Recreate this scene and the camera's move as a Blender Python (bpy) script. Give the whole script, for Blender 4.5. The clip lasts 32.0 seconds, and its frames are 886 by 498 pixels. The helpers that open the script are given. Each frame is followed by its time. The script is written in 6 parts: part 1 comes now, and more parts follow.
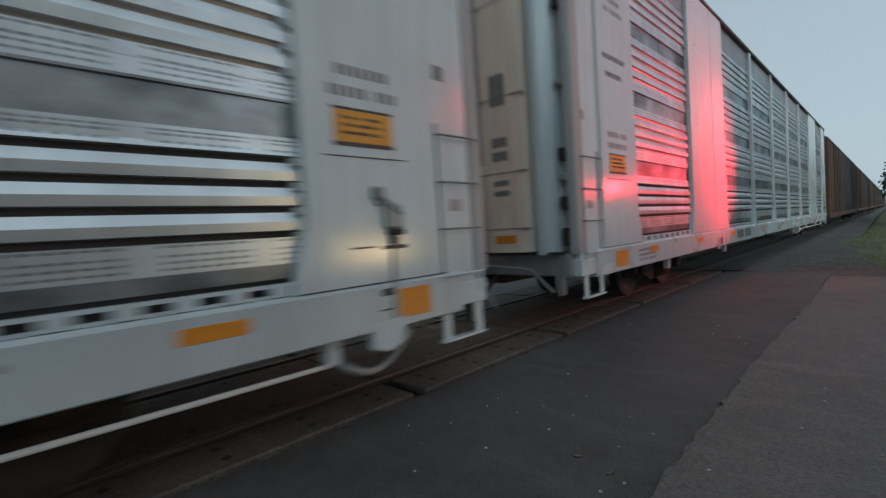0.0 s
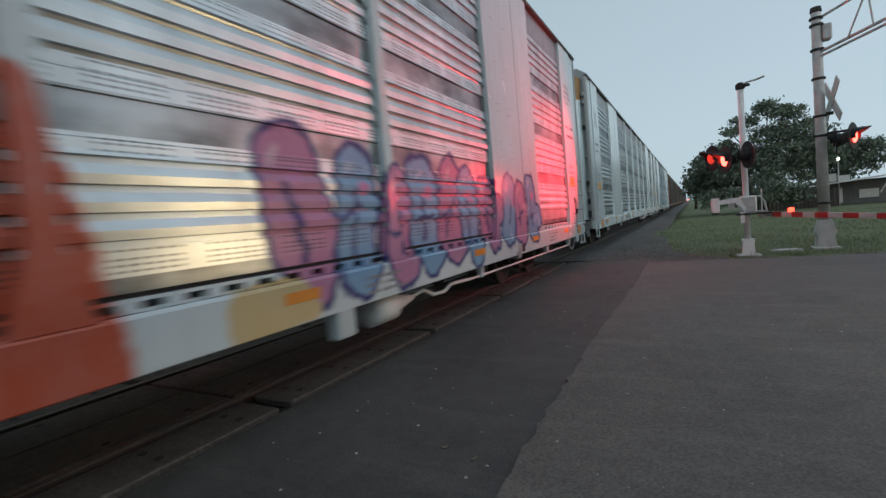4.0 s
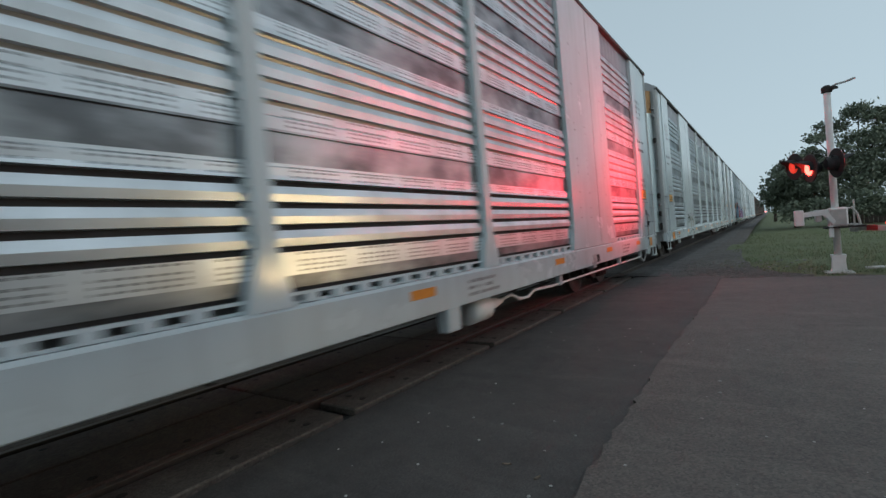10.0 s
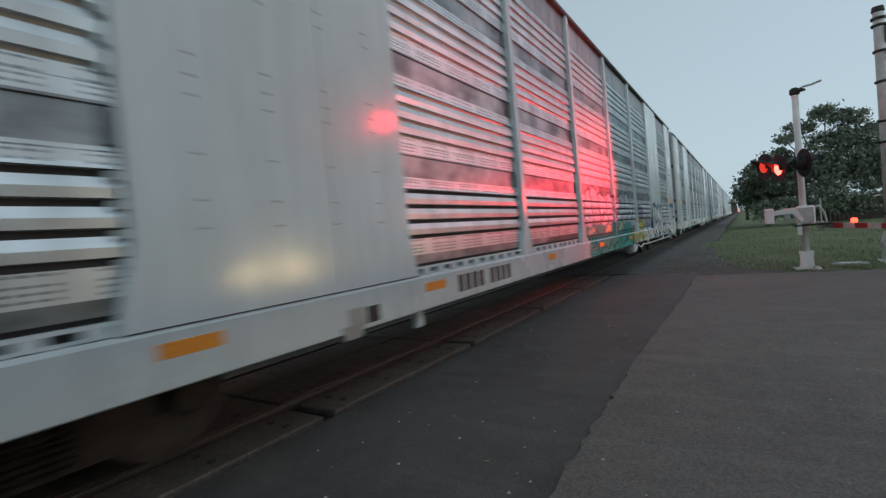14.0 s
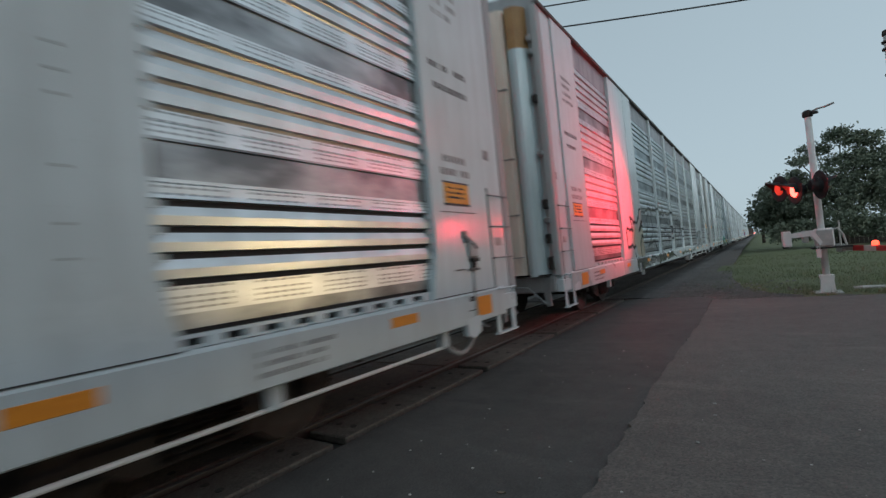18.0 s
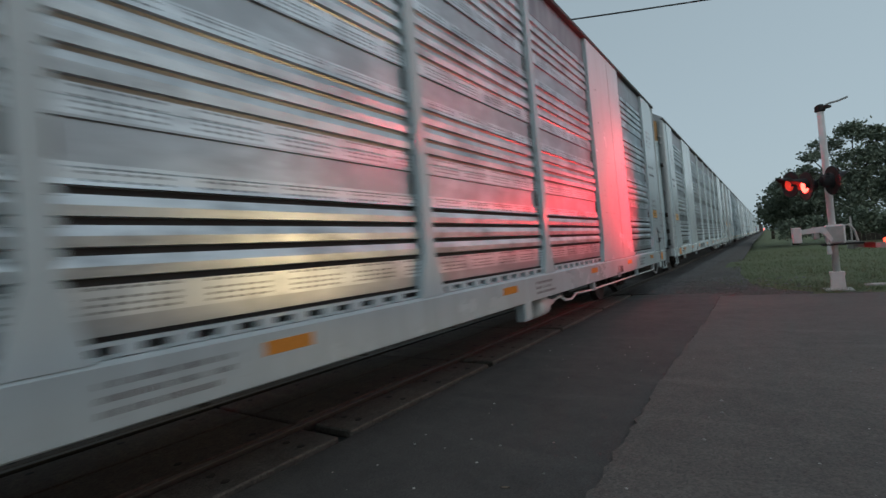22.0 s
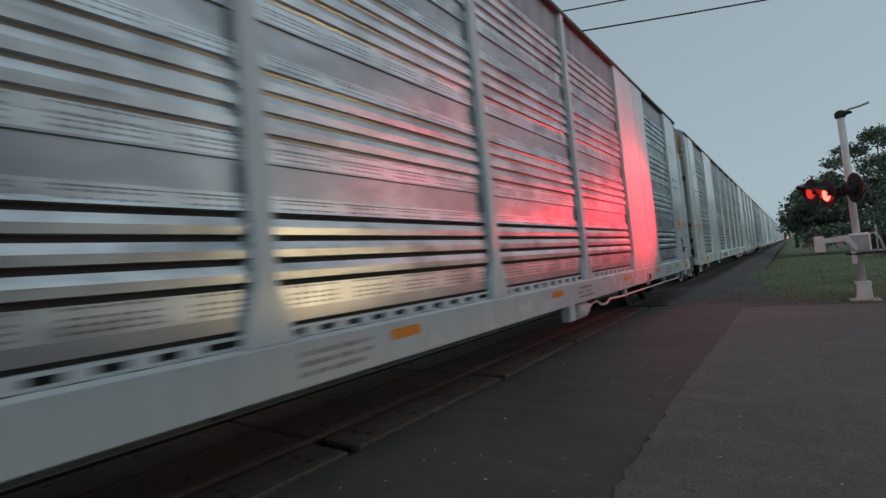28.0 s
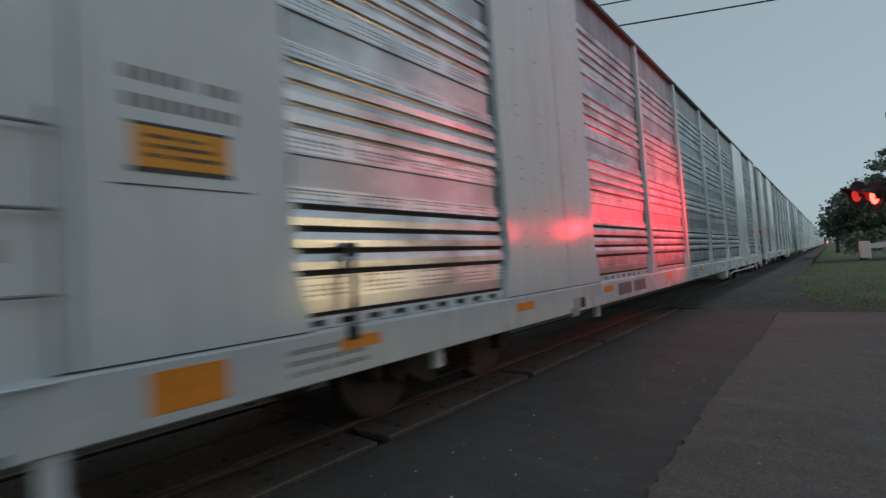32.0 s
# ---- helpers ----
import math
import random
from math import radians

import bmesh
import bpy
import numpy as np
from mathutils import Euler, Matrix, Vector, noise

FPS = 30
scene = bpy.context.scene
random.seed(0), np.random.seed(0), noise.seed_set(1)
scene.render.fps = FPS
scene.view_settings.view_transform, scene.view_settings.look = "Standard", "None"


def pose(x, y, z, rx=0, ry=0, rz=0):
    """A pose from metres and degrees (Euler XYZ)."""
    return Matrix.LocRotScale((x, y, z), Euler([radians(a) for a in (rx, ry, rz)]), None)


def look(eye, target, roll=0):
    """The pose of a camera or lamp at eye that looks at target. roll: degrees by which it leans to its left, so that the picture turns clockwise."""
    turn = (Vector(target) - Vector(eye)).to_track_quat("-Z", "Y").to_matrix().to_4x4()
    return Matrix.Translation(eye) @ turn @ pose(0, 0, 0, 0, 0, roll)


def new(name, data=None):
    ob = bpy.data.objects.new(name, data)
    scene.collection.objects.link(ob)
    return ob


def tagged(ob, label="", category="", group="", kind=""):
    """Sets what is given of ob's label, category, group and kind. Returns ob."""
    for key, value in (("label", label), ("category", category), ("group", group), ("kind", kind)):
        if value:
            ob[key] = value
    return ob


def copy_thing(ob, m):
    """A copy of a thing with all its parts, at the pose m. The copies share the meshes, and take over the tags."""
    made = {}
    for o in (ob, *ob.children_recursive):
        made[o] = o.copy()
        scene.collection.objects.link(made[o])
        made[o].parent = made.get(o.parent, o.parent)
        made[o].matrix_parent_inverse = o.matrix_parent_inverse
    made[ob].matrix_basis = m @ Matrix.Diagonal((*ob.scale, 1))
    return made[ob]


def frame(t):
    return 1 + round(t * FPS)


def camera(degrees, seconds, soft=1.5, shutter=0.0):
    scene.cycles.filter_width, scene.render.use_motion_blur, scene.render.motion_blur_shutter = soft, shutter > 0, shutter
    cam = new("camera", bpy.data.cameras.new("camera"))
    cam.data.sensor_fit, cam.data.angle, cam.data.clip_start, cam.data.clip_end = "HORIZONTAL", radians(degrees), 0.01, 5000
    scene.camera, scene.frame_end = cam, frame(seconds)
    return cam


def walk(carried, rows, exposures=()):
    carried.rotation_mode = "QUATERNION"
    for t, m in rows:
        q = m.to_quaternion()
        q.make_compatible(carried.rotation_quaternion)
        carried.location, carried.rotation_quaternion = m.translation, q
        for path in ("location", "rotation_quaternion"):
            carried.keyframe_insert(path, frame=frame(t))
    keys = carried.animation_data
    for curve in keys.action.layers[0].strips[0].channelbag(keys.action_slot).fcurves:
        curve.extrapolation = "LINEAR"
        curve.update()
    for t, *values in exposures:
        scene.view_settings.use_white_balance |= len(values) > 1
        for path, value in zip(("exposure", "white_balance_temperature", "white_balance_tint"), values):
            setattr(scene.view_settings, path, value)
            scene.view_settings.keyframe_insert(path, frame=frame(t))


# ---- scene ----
cam = camera(87.08, 32.0, soft=1.4, shutter=0.31)
PATH = [
    (0.0, pose(-0.035, 0.001, 1.353, 87.78, 3.59, 43.96)),
    (0.5, pose(-0.038, -0.013, 1.364, 88.11, 3.50, 44.49)),
    (1.0, pose(-0.029, -0.018, 1.375, 88.13, 3.48, 43.53)),
    (1.5, pose(-0.009, -0.022, 1.381, 87.96, 3.41, 41.11)),
    (2.0, pose(0.002, -0.018, 1.377, 87.72, 3.46, 36.15)),
    (2.5, pose(0.010, 0.004, 1.377, 87.20, 3.66, 30.22)),
    (4.5, pose(0.011, 0.021, 1.351, 86.55, 5.23, 27.95)),
    (5.0, pose(0.015, 0.017, 1.347, 86.74, 5.34, 31.19)),
    (5.5, pose(0.003, -0.023, 1.349, 86.81, 4.42, 36.22)),
    (6.0, pose(-0.026, -0.042, 1.350, 86.71, 3.56, 39.90)),
    (6.5, pose(-0.037, -0.040, 1.354, 87.22, 3.92, 42.48)),
    (7.0, pose(-0.024, -0.035, 1.367, 88.14, 4.51, 40.84)),
    (7.5, pose(-0.005, -0.022, 1.362, 88.28, 4.90, 38.71)),
    (8.0, pose(-0.006, -0.012, 1.349, 88.78, 4.69, 37.70)),
    (8.5, pose(0.000, -0.016, 1.355, 89.37, 4.85, 37.34)),
    (9.0, pose(-0.012, -0.013, 1.355, 89.52, 4.89, 36.85)),
    (9.5, pose(-0.011, -0.016, 1.364, 89.20, 4.94, 35.95)),
    (10.0, pose(-0.008, -0.014, 1.368, 88.88, 4.98, 35.02)),
    (10.5, pose(-0.014, 0.000, 1.356, 88.81, 4.92, 34.16)),
    (11.0, pose(-0.016, -0.005, 1.354, 88.62, 4.61, 33.24)),
    (11.5, pose(-0.018, -0.005, 1.349, 88.57, 4.39, 32.63)),
    (12.0, pose(-0.014, -0.012, 1.357, 88.56, 4.37, 32.21)),
    (12.5, pose(-0.014, -0.006, 1.365, 88.57, 4.65, 31.62)),
    (13.0, pose(-0.007, -0.000, 1.360, 88.46, 4.84, 31.43)),
    (13.5, pose(-0.006, -0.009, 1.361, 88.44, 5.03, 31.76)),
    (14.0, pose(0.001, -0.009, 1.362, 88.62, 5.28, 32.68)),
    (14.5, pose(-0.001, -0.021, 1.367, 88.88, 5.33, 33.41)),
    (16.5, pose(-0.004, -0.011, 1.364, 90.66, 5.45, 33.37)),
    (17.0, pose(-0.006, 0.003, 1.365, 91.35, 5.45, 33.96)),
    (17.5, pose(-0.001, 0.002, 1.370, 91.63, 5.44, 34.19)),
    (18.0, pose(-0.004, 0.000, 1.364, 91.71, 5.45, 34.13)),
    (18.5, pose(-0.002, -0.003, 1.372, 91.62, 5.44, 33.89)),
    (19.0, pose(-0.008, 0.006, 1.374, 91.47, 5.46, 33.70)),
    (19.5, pose(-0.005, 0.012, 1.372, 91.44, 5.55, 33.66)),
    (20.0, pose(-0.004, 0.006, 1.373, 91.38, 5.49, 33.59)),
    (20.5, pose(-0.004, 0.008, 1.368, 91.47, 5.52, 33.53)),
    (21.0, pose(-0.002, 0.015, 1.370, 91.39, 5.50, 33.36)),
    (21.5, pose(0.002, 0.016, 1.362, 91.19, 5.42, 33.56)),
    (22.0, pose(-0.009, 0.015, 1.364, 91.08, 5.09, 34.88)),
    (22.5, pose(-0.019, 0.003, 1.374, 91.20, 4.63, 37.48)),
    (23.0, pose(-0.019, -0.006, 1.377, 91.29, 4.55, 38.89)),
    (23.5, pose(-0.010, -0.006, 1.376, 91.64, 4.70, 38.94)),
    (24.0, pose(-0.014, -0.001, 1.375, 92.00, 5.05, 38.35)),
    (24.5, pose(-0.007, -0.002, 1.380, 92.16, 5.39, 37.58)),
    (26.5, pose(0.002, 0.011, 1.365, 93.26, 5.87, 36.22)),
    (27.0, pose(0.008, 0.010, 1.365, 93.55, 5.87, 36.17)),
    (27.5, pose(0.019, 0.020, 1.377, 93.34, 5.77, 36.29)),
    (28.0, pose(0.044, 0.054, 1.374, 92.66, 5.48, 36.88)),
    (28.5, pose(0.054, 0.059, 1.370, 92.09, 5.03, 38.33)),
    (29.0, pose(0.046, 0.020, 1.376, 92.87, 4.89, 38.52)),
    (29.5, pose(0.027, 0.031, 1.375, 92.59, 4.71, 37.39)),
    (30.0, pose(0.019, 0.024, 1.373, 92.34, 4.39, 37.24)),
    (30.5, pose(0.005, 0.030, 1.368, 92.28, 4.37, 37.32)),
    (31.0, pose(-0.000, 0.022, 1.367, 92.40, 4.43, 37.22)),
    (31.5, pose(0.002, 0.014, 1.374, 92.41, 4.29, 37.58)),
    (32.0, pose(-0.012, 0.006, 1.361, 92.48, 4.01, 39.82)),
]
walk(cam, PATH, [(0, 0.30), (1, 0.40), (5, 0.45), (6, 0.38), (9, 0.42), (13, 0.44), (19, 0.24), (24, 0.08), (32, 0.02)])

# world: flat evening overcast, brightest low in the west where the sun has set behind cloud
world = bpy.data.worlds.new("evening_sky")
scene.world = world
world.use_nodes = True
wn, wl = world.node_tree.nodes, world.node_tree.links
sky = wn.new("ShaderNodeTexSky")
sky.sky_type = "NISHITA"
sky.sun_disc = False
sky.sun_elevation = radians(10)
sky.sun_rotation = radians(114)
sky.dust_density = 2.0
grey = wn.new("ShaderNodeHueSaturation")
grey.inputs["Saturation"].default_value = 0.5
wl.new(sky.outputs[0], grey.inputs["Color"])
dim = wn.new("ShaderNodeVectorMath")
dim.operation = "SCALE"
dim.inputs["Scale"].default_value = 0.10
wl.new(grey.outputs[0], dim.inputs[0])
cloud = wn.new("ShaderNodeMix")
cloud.data_type = "RGBA"
cloud.inputs[0].default_value = 0.8
cloud.inputs[7].default_value = (0.405, 0.522, 0.596, 1)   # closed cloud cover
wl.new(dim.outputs[0], cloud.inputs[6])
# the cover thins towards the sunset side and thickens overhead
SUN_AZ = radians(114)
way = wn.new("ShaderNodeTexCoord")
lean = wn.new("ShaderNodeVectorMath")
lean.operation = "DOT_PRODUCT"
lean.inputs[1].default_value = (0.19 * math.sin(SUN_AZ), 0.19 * math.cos(SUN_AZ), -0.28)
wl.new(way.outputs["Generated"], lean.inputs[0])
grow = wn.new("ShaderNodeMath")
grow.operation = "ADD"
grow.inputs[1].default_value = 1.07
wl.new(lean.outputs["Value"], grow.inputs[0])
shade = wn.new("ShaderNodeVectorMath")
shade.operation = "SCALE"
wl.new(cloud.outputs[2], shade.inputs[0])
wl.new(grow.outputs[0], shade.inputs["Scale"])
wl.new(shade.outputs[0], wn["Background"].inputs["Color"])
wn["Background"].inputs["Strength"].default_value = 1.0

sun_data = bpy.data.lights.new("low_sun", "SUN")
sun_data.energy = 0.5
sun_data.angle = radians(25)
sun_data.color = (0.94, 0.98, 1.0)
sun = new("low_sun", sun_data)
# direction to the sun: azimuth 114 degrees clockwise from +y, 10 degrees up
SA, SE = SUN_AZ, radians(10)
SUN_AT = Vector((math.sin(SA) * math.cos(SE), math.cos(SA) * math.cos(SE), math.sin(SE)))
sun.matrix_world = look(SUN_AT * 50, (0, 0, 0))


def lamp(name, kind, at, to, watts, colour, size=0.1, cone=90, blend=0.6):
    data = bpy.data.lights.new(name, kind)
    data.energy, data.color = watts, colour
    if kind == "SPOT":
        data.spot_size, data.spot_blend, data.shadow_soft_size = radians(cone), blend, size
    else:
        data.shadow_soft_size = size
    ob = new(name, data)
    ob.matrix_world = look(at, to)
    return ob


# crossing flashers that shine on the train, and the headlights of a car waiting at the gate
RED = (1.0, 0.03, 0.045)
lamp("flasher_light", "SPOT", (0.25, 12.55, 2.24), (-2.7, 11.0, 2.9), 620, RED, 0.09, 98, 1.0)
lamp("second_flasher_light", "SPOT", (0.02, 13.35, 2.33), (-2.7, 11.9, 2.5), 1100, RED, 0.09, 66, 1.0)
lamp("cantilever_flasher_light", "SPOT", (3.05, 13.35, 2.42), (-2.7, 6.8, 3.0), 150, RED, 0.12, 60, 1.0)
lamp("overhead_flasher_light", "SPOT", (3.72, 11.4, 5.15), (-2.7, 4.6, 3.1), 150, RED, 0.12, 56, 1.0)
lamp("far_mast_flasher_light", "SPOT", (-9.4, -0.5, 2.5), (-4.4, 2.7, 2.1), 750, RED, 0.10, 44, 1.0)
lamp("headlight_near", "SPOT", (7.2, 8.9, 0.72), (-3.0, 1.8, 1.6), 165, (1.0, 0.74, 0.36), 0.10, 50, 1.0)
lamp("headlight_far", "SPOT", (7.2, 10.3, 0.72), (-3.0, 3.0, 1.6), 165, (1.0, 0.74, 0.36), 0.10, 50, 1.0)


# ---- materials ----
def nodes_of(name):
    m = bpy.data.materials.new(name)
    m.use_nodes = True
    return m, m.node_tree.nodes, m.node_tree.links, m.node_tree.nodes["Principled BSDF"]


def math_node(n, l, op, a, b=None, c=None, clamp=False):
    k = n.new("ShaderNodeMath")
    k.operation, k.use_clamp = op, clamp
    for i, v in enumerate((a, b, c)):
        if v is None:
            continue
        if isinstance(v, (int, float)):
            k.inputs[i].default_value = v
        else:
            l.new(v, k.inputs[i])
    return k.outputs[0]


def mix(n, l, fac, a, b, blend="MIX"):
    k = n.new("ShaderNodeMix")
    k.data_type, k.blend_type = "RGBA", blend
    for i, v in ((0, fac), (6, a), (7, b)):
        if isinstance(v, (int, float)):
            k.inputs[i].default_value = v
        elif isinstance(v, tuple):
            k.inputs[i].default_value = (*v, 1)
        else:
            l.new(v, k.inputs[i])
    return k.outputs[2]


def noise_node(n, l, scale, detail=4, rough=0.55, stretch=None, coord="Object"):
    tc = n.new("ShaderNodeTexCoord")
    k = n.new("ShaderNodeTexNoise")
    k.inputs["Scale"].default_value, k.inputs["Detail"].default_value, k.inputs["Roughness"].default_value = scale, detail, rough
    if stretch:
        mp = n.new("ShaderNodeMapping")
        mp.inputs["Scale"].default_value = stretch
        l.new(tc.outputs[coord], mp.inputs[0])
        l.new(mp.outputs[0], k.inputs["Vector"])
    else:
        l.new(tc.outputs[coord], k.inputs["Vector"])
    return k.outputs[0]


def ramp(n, l, value, lo, hi):
    k = n.new("ShaderNodeMapRange")
    k.inputs[1].default_value, k.inputs[2].default_value = lo, hi
    l.new(value, k.inputs[0])
    return k.outputs[0]


def bump(n, l, p, height, strength, distance=0.01):
    k = n.new("ShaderNodeBump")
    k.inputs["Strength"].default_value, k.inputs["Distance"].default_value = strength, distance
    l.new(height, k.inputs["Height"])
    l.new(k.outputs[0], p.inputs["Normal"])


def surface(name, colour, dark, rough=0.7, metal=0.0, scale=6.0, fine=60.0, relief=0.15, stretch=None, spread=0.0):
    """Base colour that wanders between two tones at two scales, with fine relief; spread: lightness that differs from piece to piece."""
    m, n, l, p = nodes_of(name)
    big = ramp(n, l, noise_node(n, l, scale, 5, 0.6, stretch), 0.35, 0.7)
    small = noise_node(n, l, fine, 3, 0.6, stretch)
    c = mix(n, l, big, colour, dark)
    c = mix(n, l, math_node(n, l, "MULTIPLY", small, 0.5), c, dark)
    if spread:
        info = n.new("ShaderNodeObjectInfo")
        v = math_node(n, l, "MULTIPLY_ADD", info.outputs["Random"], spread, 1 - spread / 2)
        hs = n.new("ShaderNodeHueSaturation")
        l.new(v, hs.inputs["Value"])
        l.new(c, hs.inputs["Color"])
        c = hs.outputs[0]
    l.new(c, p.inputs["Base Color"])
    p.inputs["Metallic"].default_value = metal
    l.new(math_node(n, l, "MULTIPLY_ADD", small, 0.2, rough - 0.1), p.inputs["Roughness"])
    if relief:
        bump(n, l, p, small, relief)
    return m


def glowing(name, colour, strength):
    m, n, l, p = nodes_of(name)
    p.inputs["Base Color"].default_value = (*colour, 1)
    p.inputs["Emission Color"].default_value = (*colour, 1)
    p.inputs["Emission Strength"].default_value = strength
    return m


def capsule_group():
    """One stroke of spray paint: colour over a base within a radius of a short line in y and z."""
    g = bpy.data.node_groups.new("spray_stroke", "ShaderNodeTree")
    for name, kind in (("Base", "NodeSocketColor"), ("Paint", "NodeSocketColor"), ("Y", "NodeSocketFloat"), ("Z", "NodeSocketFloat"), ("y1", "NodeSocketFloat"), ("z1", "NodeSocketFloat"), ("dy", "NodeSocketFloat"), ("dz", "NodeSocketFloat"), ("k", "NodeSocketFloat"), ("r", "NodeSocketFloat")):
        g.interface.new_socket(name, in_out="INPUT", socket_type=kind)
    g.interface.new_socket("Cover", in_out="INPUT", socket_type="NodeSocketFloat")
    g.interface.new_socket("Colour", in_out="OUTPUT", socket_type="NodeSocketColor")
    g.interface.new_socket("Covered", in_out="OUTPUT", socket_type="NodeSocketFloat")
    n, l = g.nodes, g.links
    i, o = n.new("NodeGroupInput"), n.new("NodeGroupOutput")
    q = i.outputs
    ay = math_node(n, l, "SUBTRACT", q["Y"], q["y1"])
    az = math_node(n, l, "SUBTRACT", q["Z"], q["z1"])
    h = math_node(n, l, "MULTIPLY", ay, q["dy"])
    h = math_node(n, l, "MULTIPLY_ADD", az, q["dz"], h)
    h = math_node(n, l, "MULTIPLY", h, q["k"], None, True)
    ay = math_node(n, l, "SUBTRACT", ay, math_node(n, l, "MULTIPLY", h, q["dy"]))
    az = math_node(n, l, "SUBTRACT", az, math_node(n, l, "MULTIPLY", h, q["dz"]))
    d = math_node(n, l, "SQRT", math_node(n, l, "MULTIPLY_ADD", az, az, math_node(n, l, "MULTIPLY", ay, ay)))
    f = math_node(n, l, "MULTIPLY_ADD", math_node(n, l, "SUBTRACT", q["r"], d), 22.0, 0.5, True)
    l.new(mix(n, l, f, q["Base"], q["Paint"]), o.inputs[0])
    l.new(math_node(n, l, "MAXIMUM", q["Cover"], f), o.inputs[1])
    return g


STROKE = capsule_group()


def layer_paint(n, l, base, shapes, wobble=0.09):
    """Spray paint over base: shapes in the car's y and z, each ((y1, z1, y2, z2, radius), colour): capsules with soft wandering edges."""
    tc = n.new("ShaderNodeTexCoord")
    nz = n.new("ShaderNodeTexNoise")
    nz.inputs["Scale"].default_value = 2.2
    nz.inputs["Detail"].default_value = 3
    l.new(tc.outputs["Object"], nz.inputs["Vector"])
    sub = n.new("ShaderNodeVectorMath")
    sub.operation = "MULTIPLY_ADD"
    l.new(nz.outputs["Color"], sub.inputs[0])
    sub.inputs[1].default_value = (0, wobble * 4, wobble * 4)
    l.new(tc.outputs["Object"], sub.inputs[2])
    sep = n.new("ShaderNodeSeparateXYZ")
    l.new(sub.outputs[0], sep.inputs[0])
    off = wobble * 2
    worn = ramp(n, l, noise_node(n, l, 5.0, 5, 0.65), 0.30, 0.75)
    c, cover = base, None
    for (y1, z1, y2, z2, r), colour in shapes:
        k = n.new("ShaderNodeGroup")
        k.node_tree = STROKE
        l.new(c, k.inputs["Base"]) if not isinstance(c, tuple) else None
        l.new(sep.outputs[1], k.inputs["Y"])
        l.new(sep.outputs[2], k.inputs["Z"])
        dy, dz = y2 - y1, z2 - z1
        k.inputs["Paint"].default_value = (*colour, 1)
        for name, v in (("y1", y1 + off), ("z1", z1 + off), ("dy", dy), ("dz", dz), ("k", 1 / max(1e-6, dy * dy + dz * dz)), ("r", r)):
            k.inputs[name].default_value = v
        if cover is not None:
            l.new(cover, k.inputs["Cover"])
        c, cover = k.outputs[0], k.outputs[1]
    return mix(n, l, math_node(n, l, "MULTIPLY", worn, 0.12), c, base), cover


def panel_metal(name, band=0.42, shapes=(), mottle=0.25):
    """Galvanised perforated side sheet: spangle, drips, rows of small holes and a flat band on each tier, toned for
    what it reflects.
    """
    m, n, l, p = nodes_of(name)
    tc = n.new("ShaderNodeTexCoord")
    sep = n.new("ShaderNodeSeparateXYZ")
    l.new(tc.outputs["Object"], sep.inputs[0])
    y, z = sep.outputs[1], sep.outputs[2]
    zz = math_node(n, l, "MODULO", math_node(n, l, "SUBTRACT", z, 0.36), 1.03)
    spangle = noise_node(n, l, 5, 4, 0.6, (1, 0.3, 1.6))
    drip = noise_node(n, l, 1.6, 5, 0.6, (1, 2.2, 0.35))
    c = mix(n, l, ramp(n, l, drip, 0.38, 0.72), (0.84, 0.87, 0.89), (0.62, 0.64, 0.65))
    c = mix(n, l, math_node(n, l, "MULTIPLY", ramp(n, l, spangle, 0.45, 0.75), 0.14), c, (0.40, 0.41, 0.42))
    # grey blotches: cloudy, wavering reflections put into the colour
    blotch = ramp(n, l, noise_node(n, l, 2.6, 6, 0.62, (1, 0.55, 1.3)), 0.46, 0.68)
    c = mix(n, l, math_node(n, l, "MULTIPLY", blotch, mottle), c, (0.30, 0.31, 0.33))
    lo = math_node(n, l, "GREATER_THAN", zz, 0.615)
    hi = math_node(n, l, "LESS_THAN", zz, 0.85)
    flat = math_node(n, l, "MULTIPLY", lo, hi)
    # flat band takes a painted reflection of dark trees, broken into clouds
    band_cloud = math_node(n, l, "MULTIPLY_ADD", ramp(n, l, noise_node(n, l, 2.2, 5, 0.6, (1, 0.6, 1)), 0.36, 0.62), 0.60, 0.40)
    c = mix(n, l, math_node(n, l, "MULTIPLY", flat, band_cloud), c, (band * 0.95, band * 0.97, band))
    # holes
    dot = math_node(n, l, "GREATER_THAN", math_node(n, l, "SINE", math_node(n, l, "MULTIPLY", y, 2 * math.pi / 0.075)), -0.1)
    group = math_node(n, l, "GREATER_THAN", math_node(n, l, "SINE", math_node(n, l, "MULTIPLY", y, 2 * math.pi / 0.62)), -0.72)
    rows_hit = None
    for at in (0.520, 0.560, 0.585, 0.880, 0.915, 0.95, 1.0):
        r = math_node(n, l, "LESS_THAN", math_node(n, l, "ABSOLUTE", math_node(n, l, "SUBTRACT", zz, at)), 0.007)
        rows_hit = r if rows_hit is None else math_node(n, l, "MAXIMUM", rows_hit, r)
    holes = math_node(n, l, "MULTIPLY", math_node(n, l, "MULTIPLY", rows_hit, dot), group)
    if shapes:
        c, cover = layer_paint(n, l, c, shapes)
    c = mix(n, l, math_node(n, l, "MULTIPLY", holes, 0.8), c, (0.02, 0.02, 0.02))
    l.new(c, p.inputs["Base Color"])
    if shapes:
        l.new(math_node(n, l, "MULTIPLY_ADD", cover, -0.65, 0.75), p.inputs["Metallic"])
    else:
        p.inputs["Metallic"].default_value = 0.75
    l.new(math_node(n, l, "MULTIPLY_ADD", spangle, 0.10, 0.29), p.inputs["Roughness"])
    p.inputs["Specular Tint"].default_value = (0.42, 0.52, 0.55, 1)   # dull zinc bloom at a glancing view
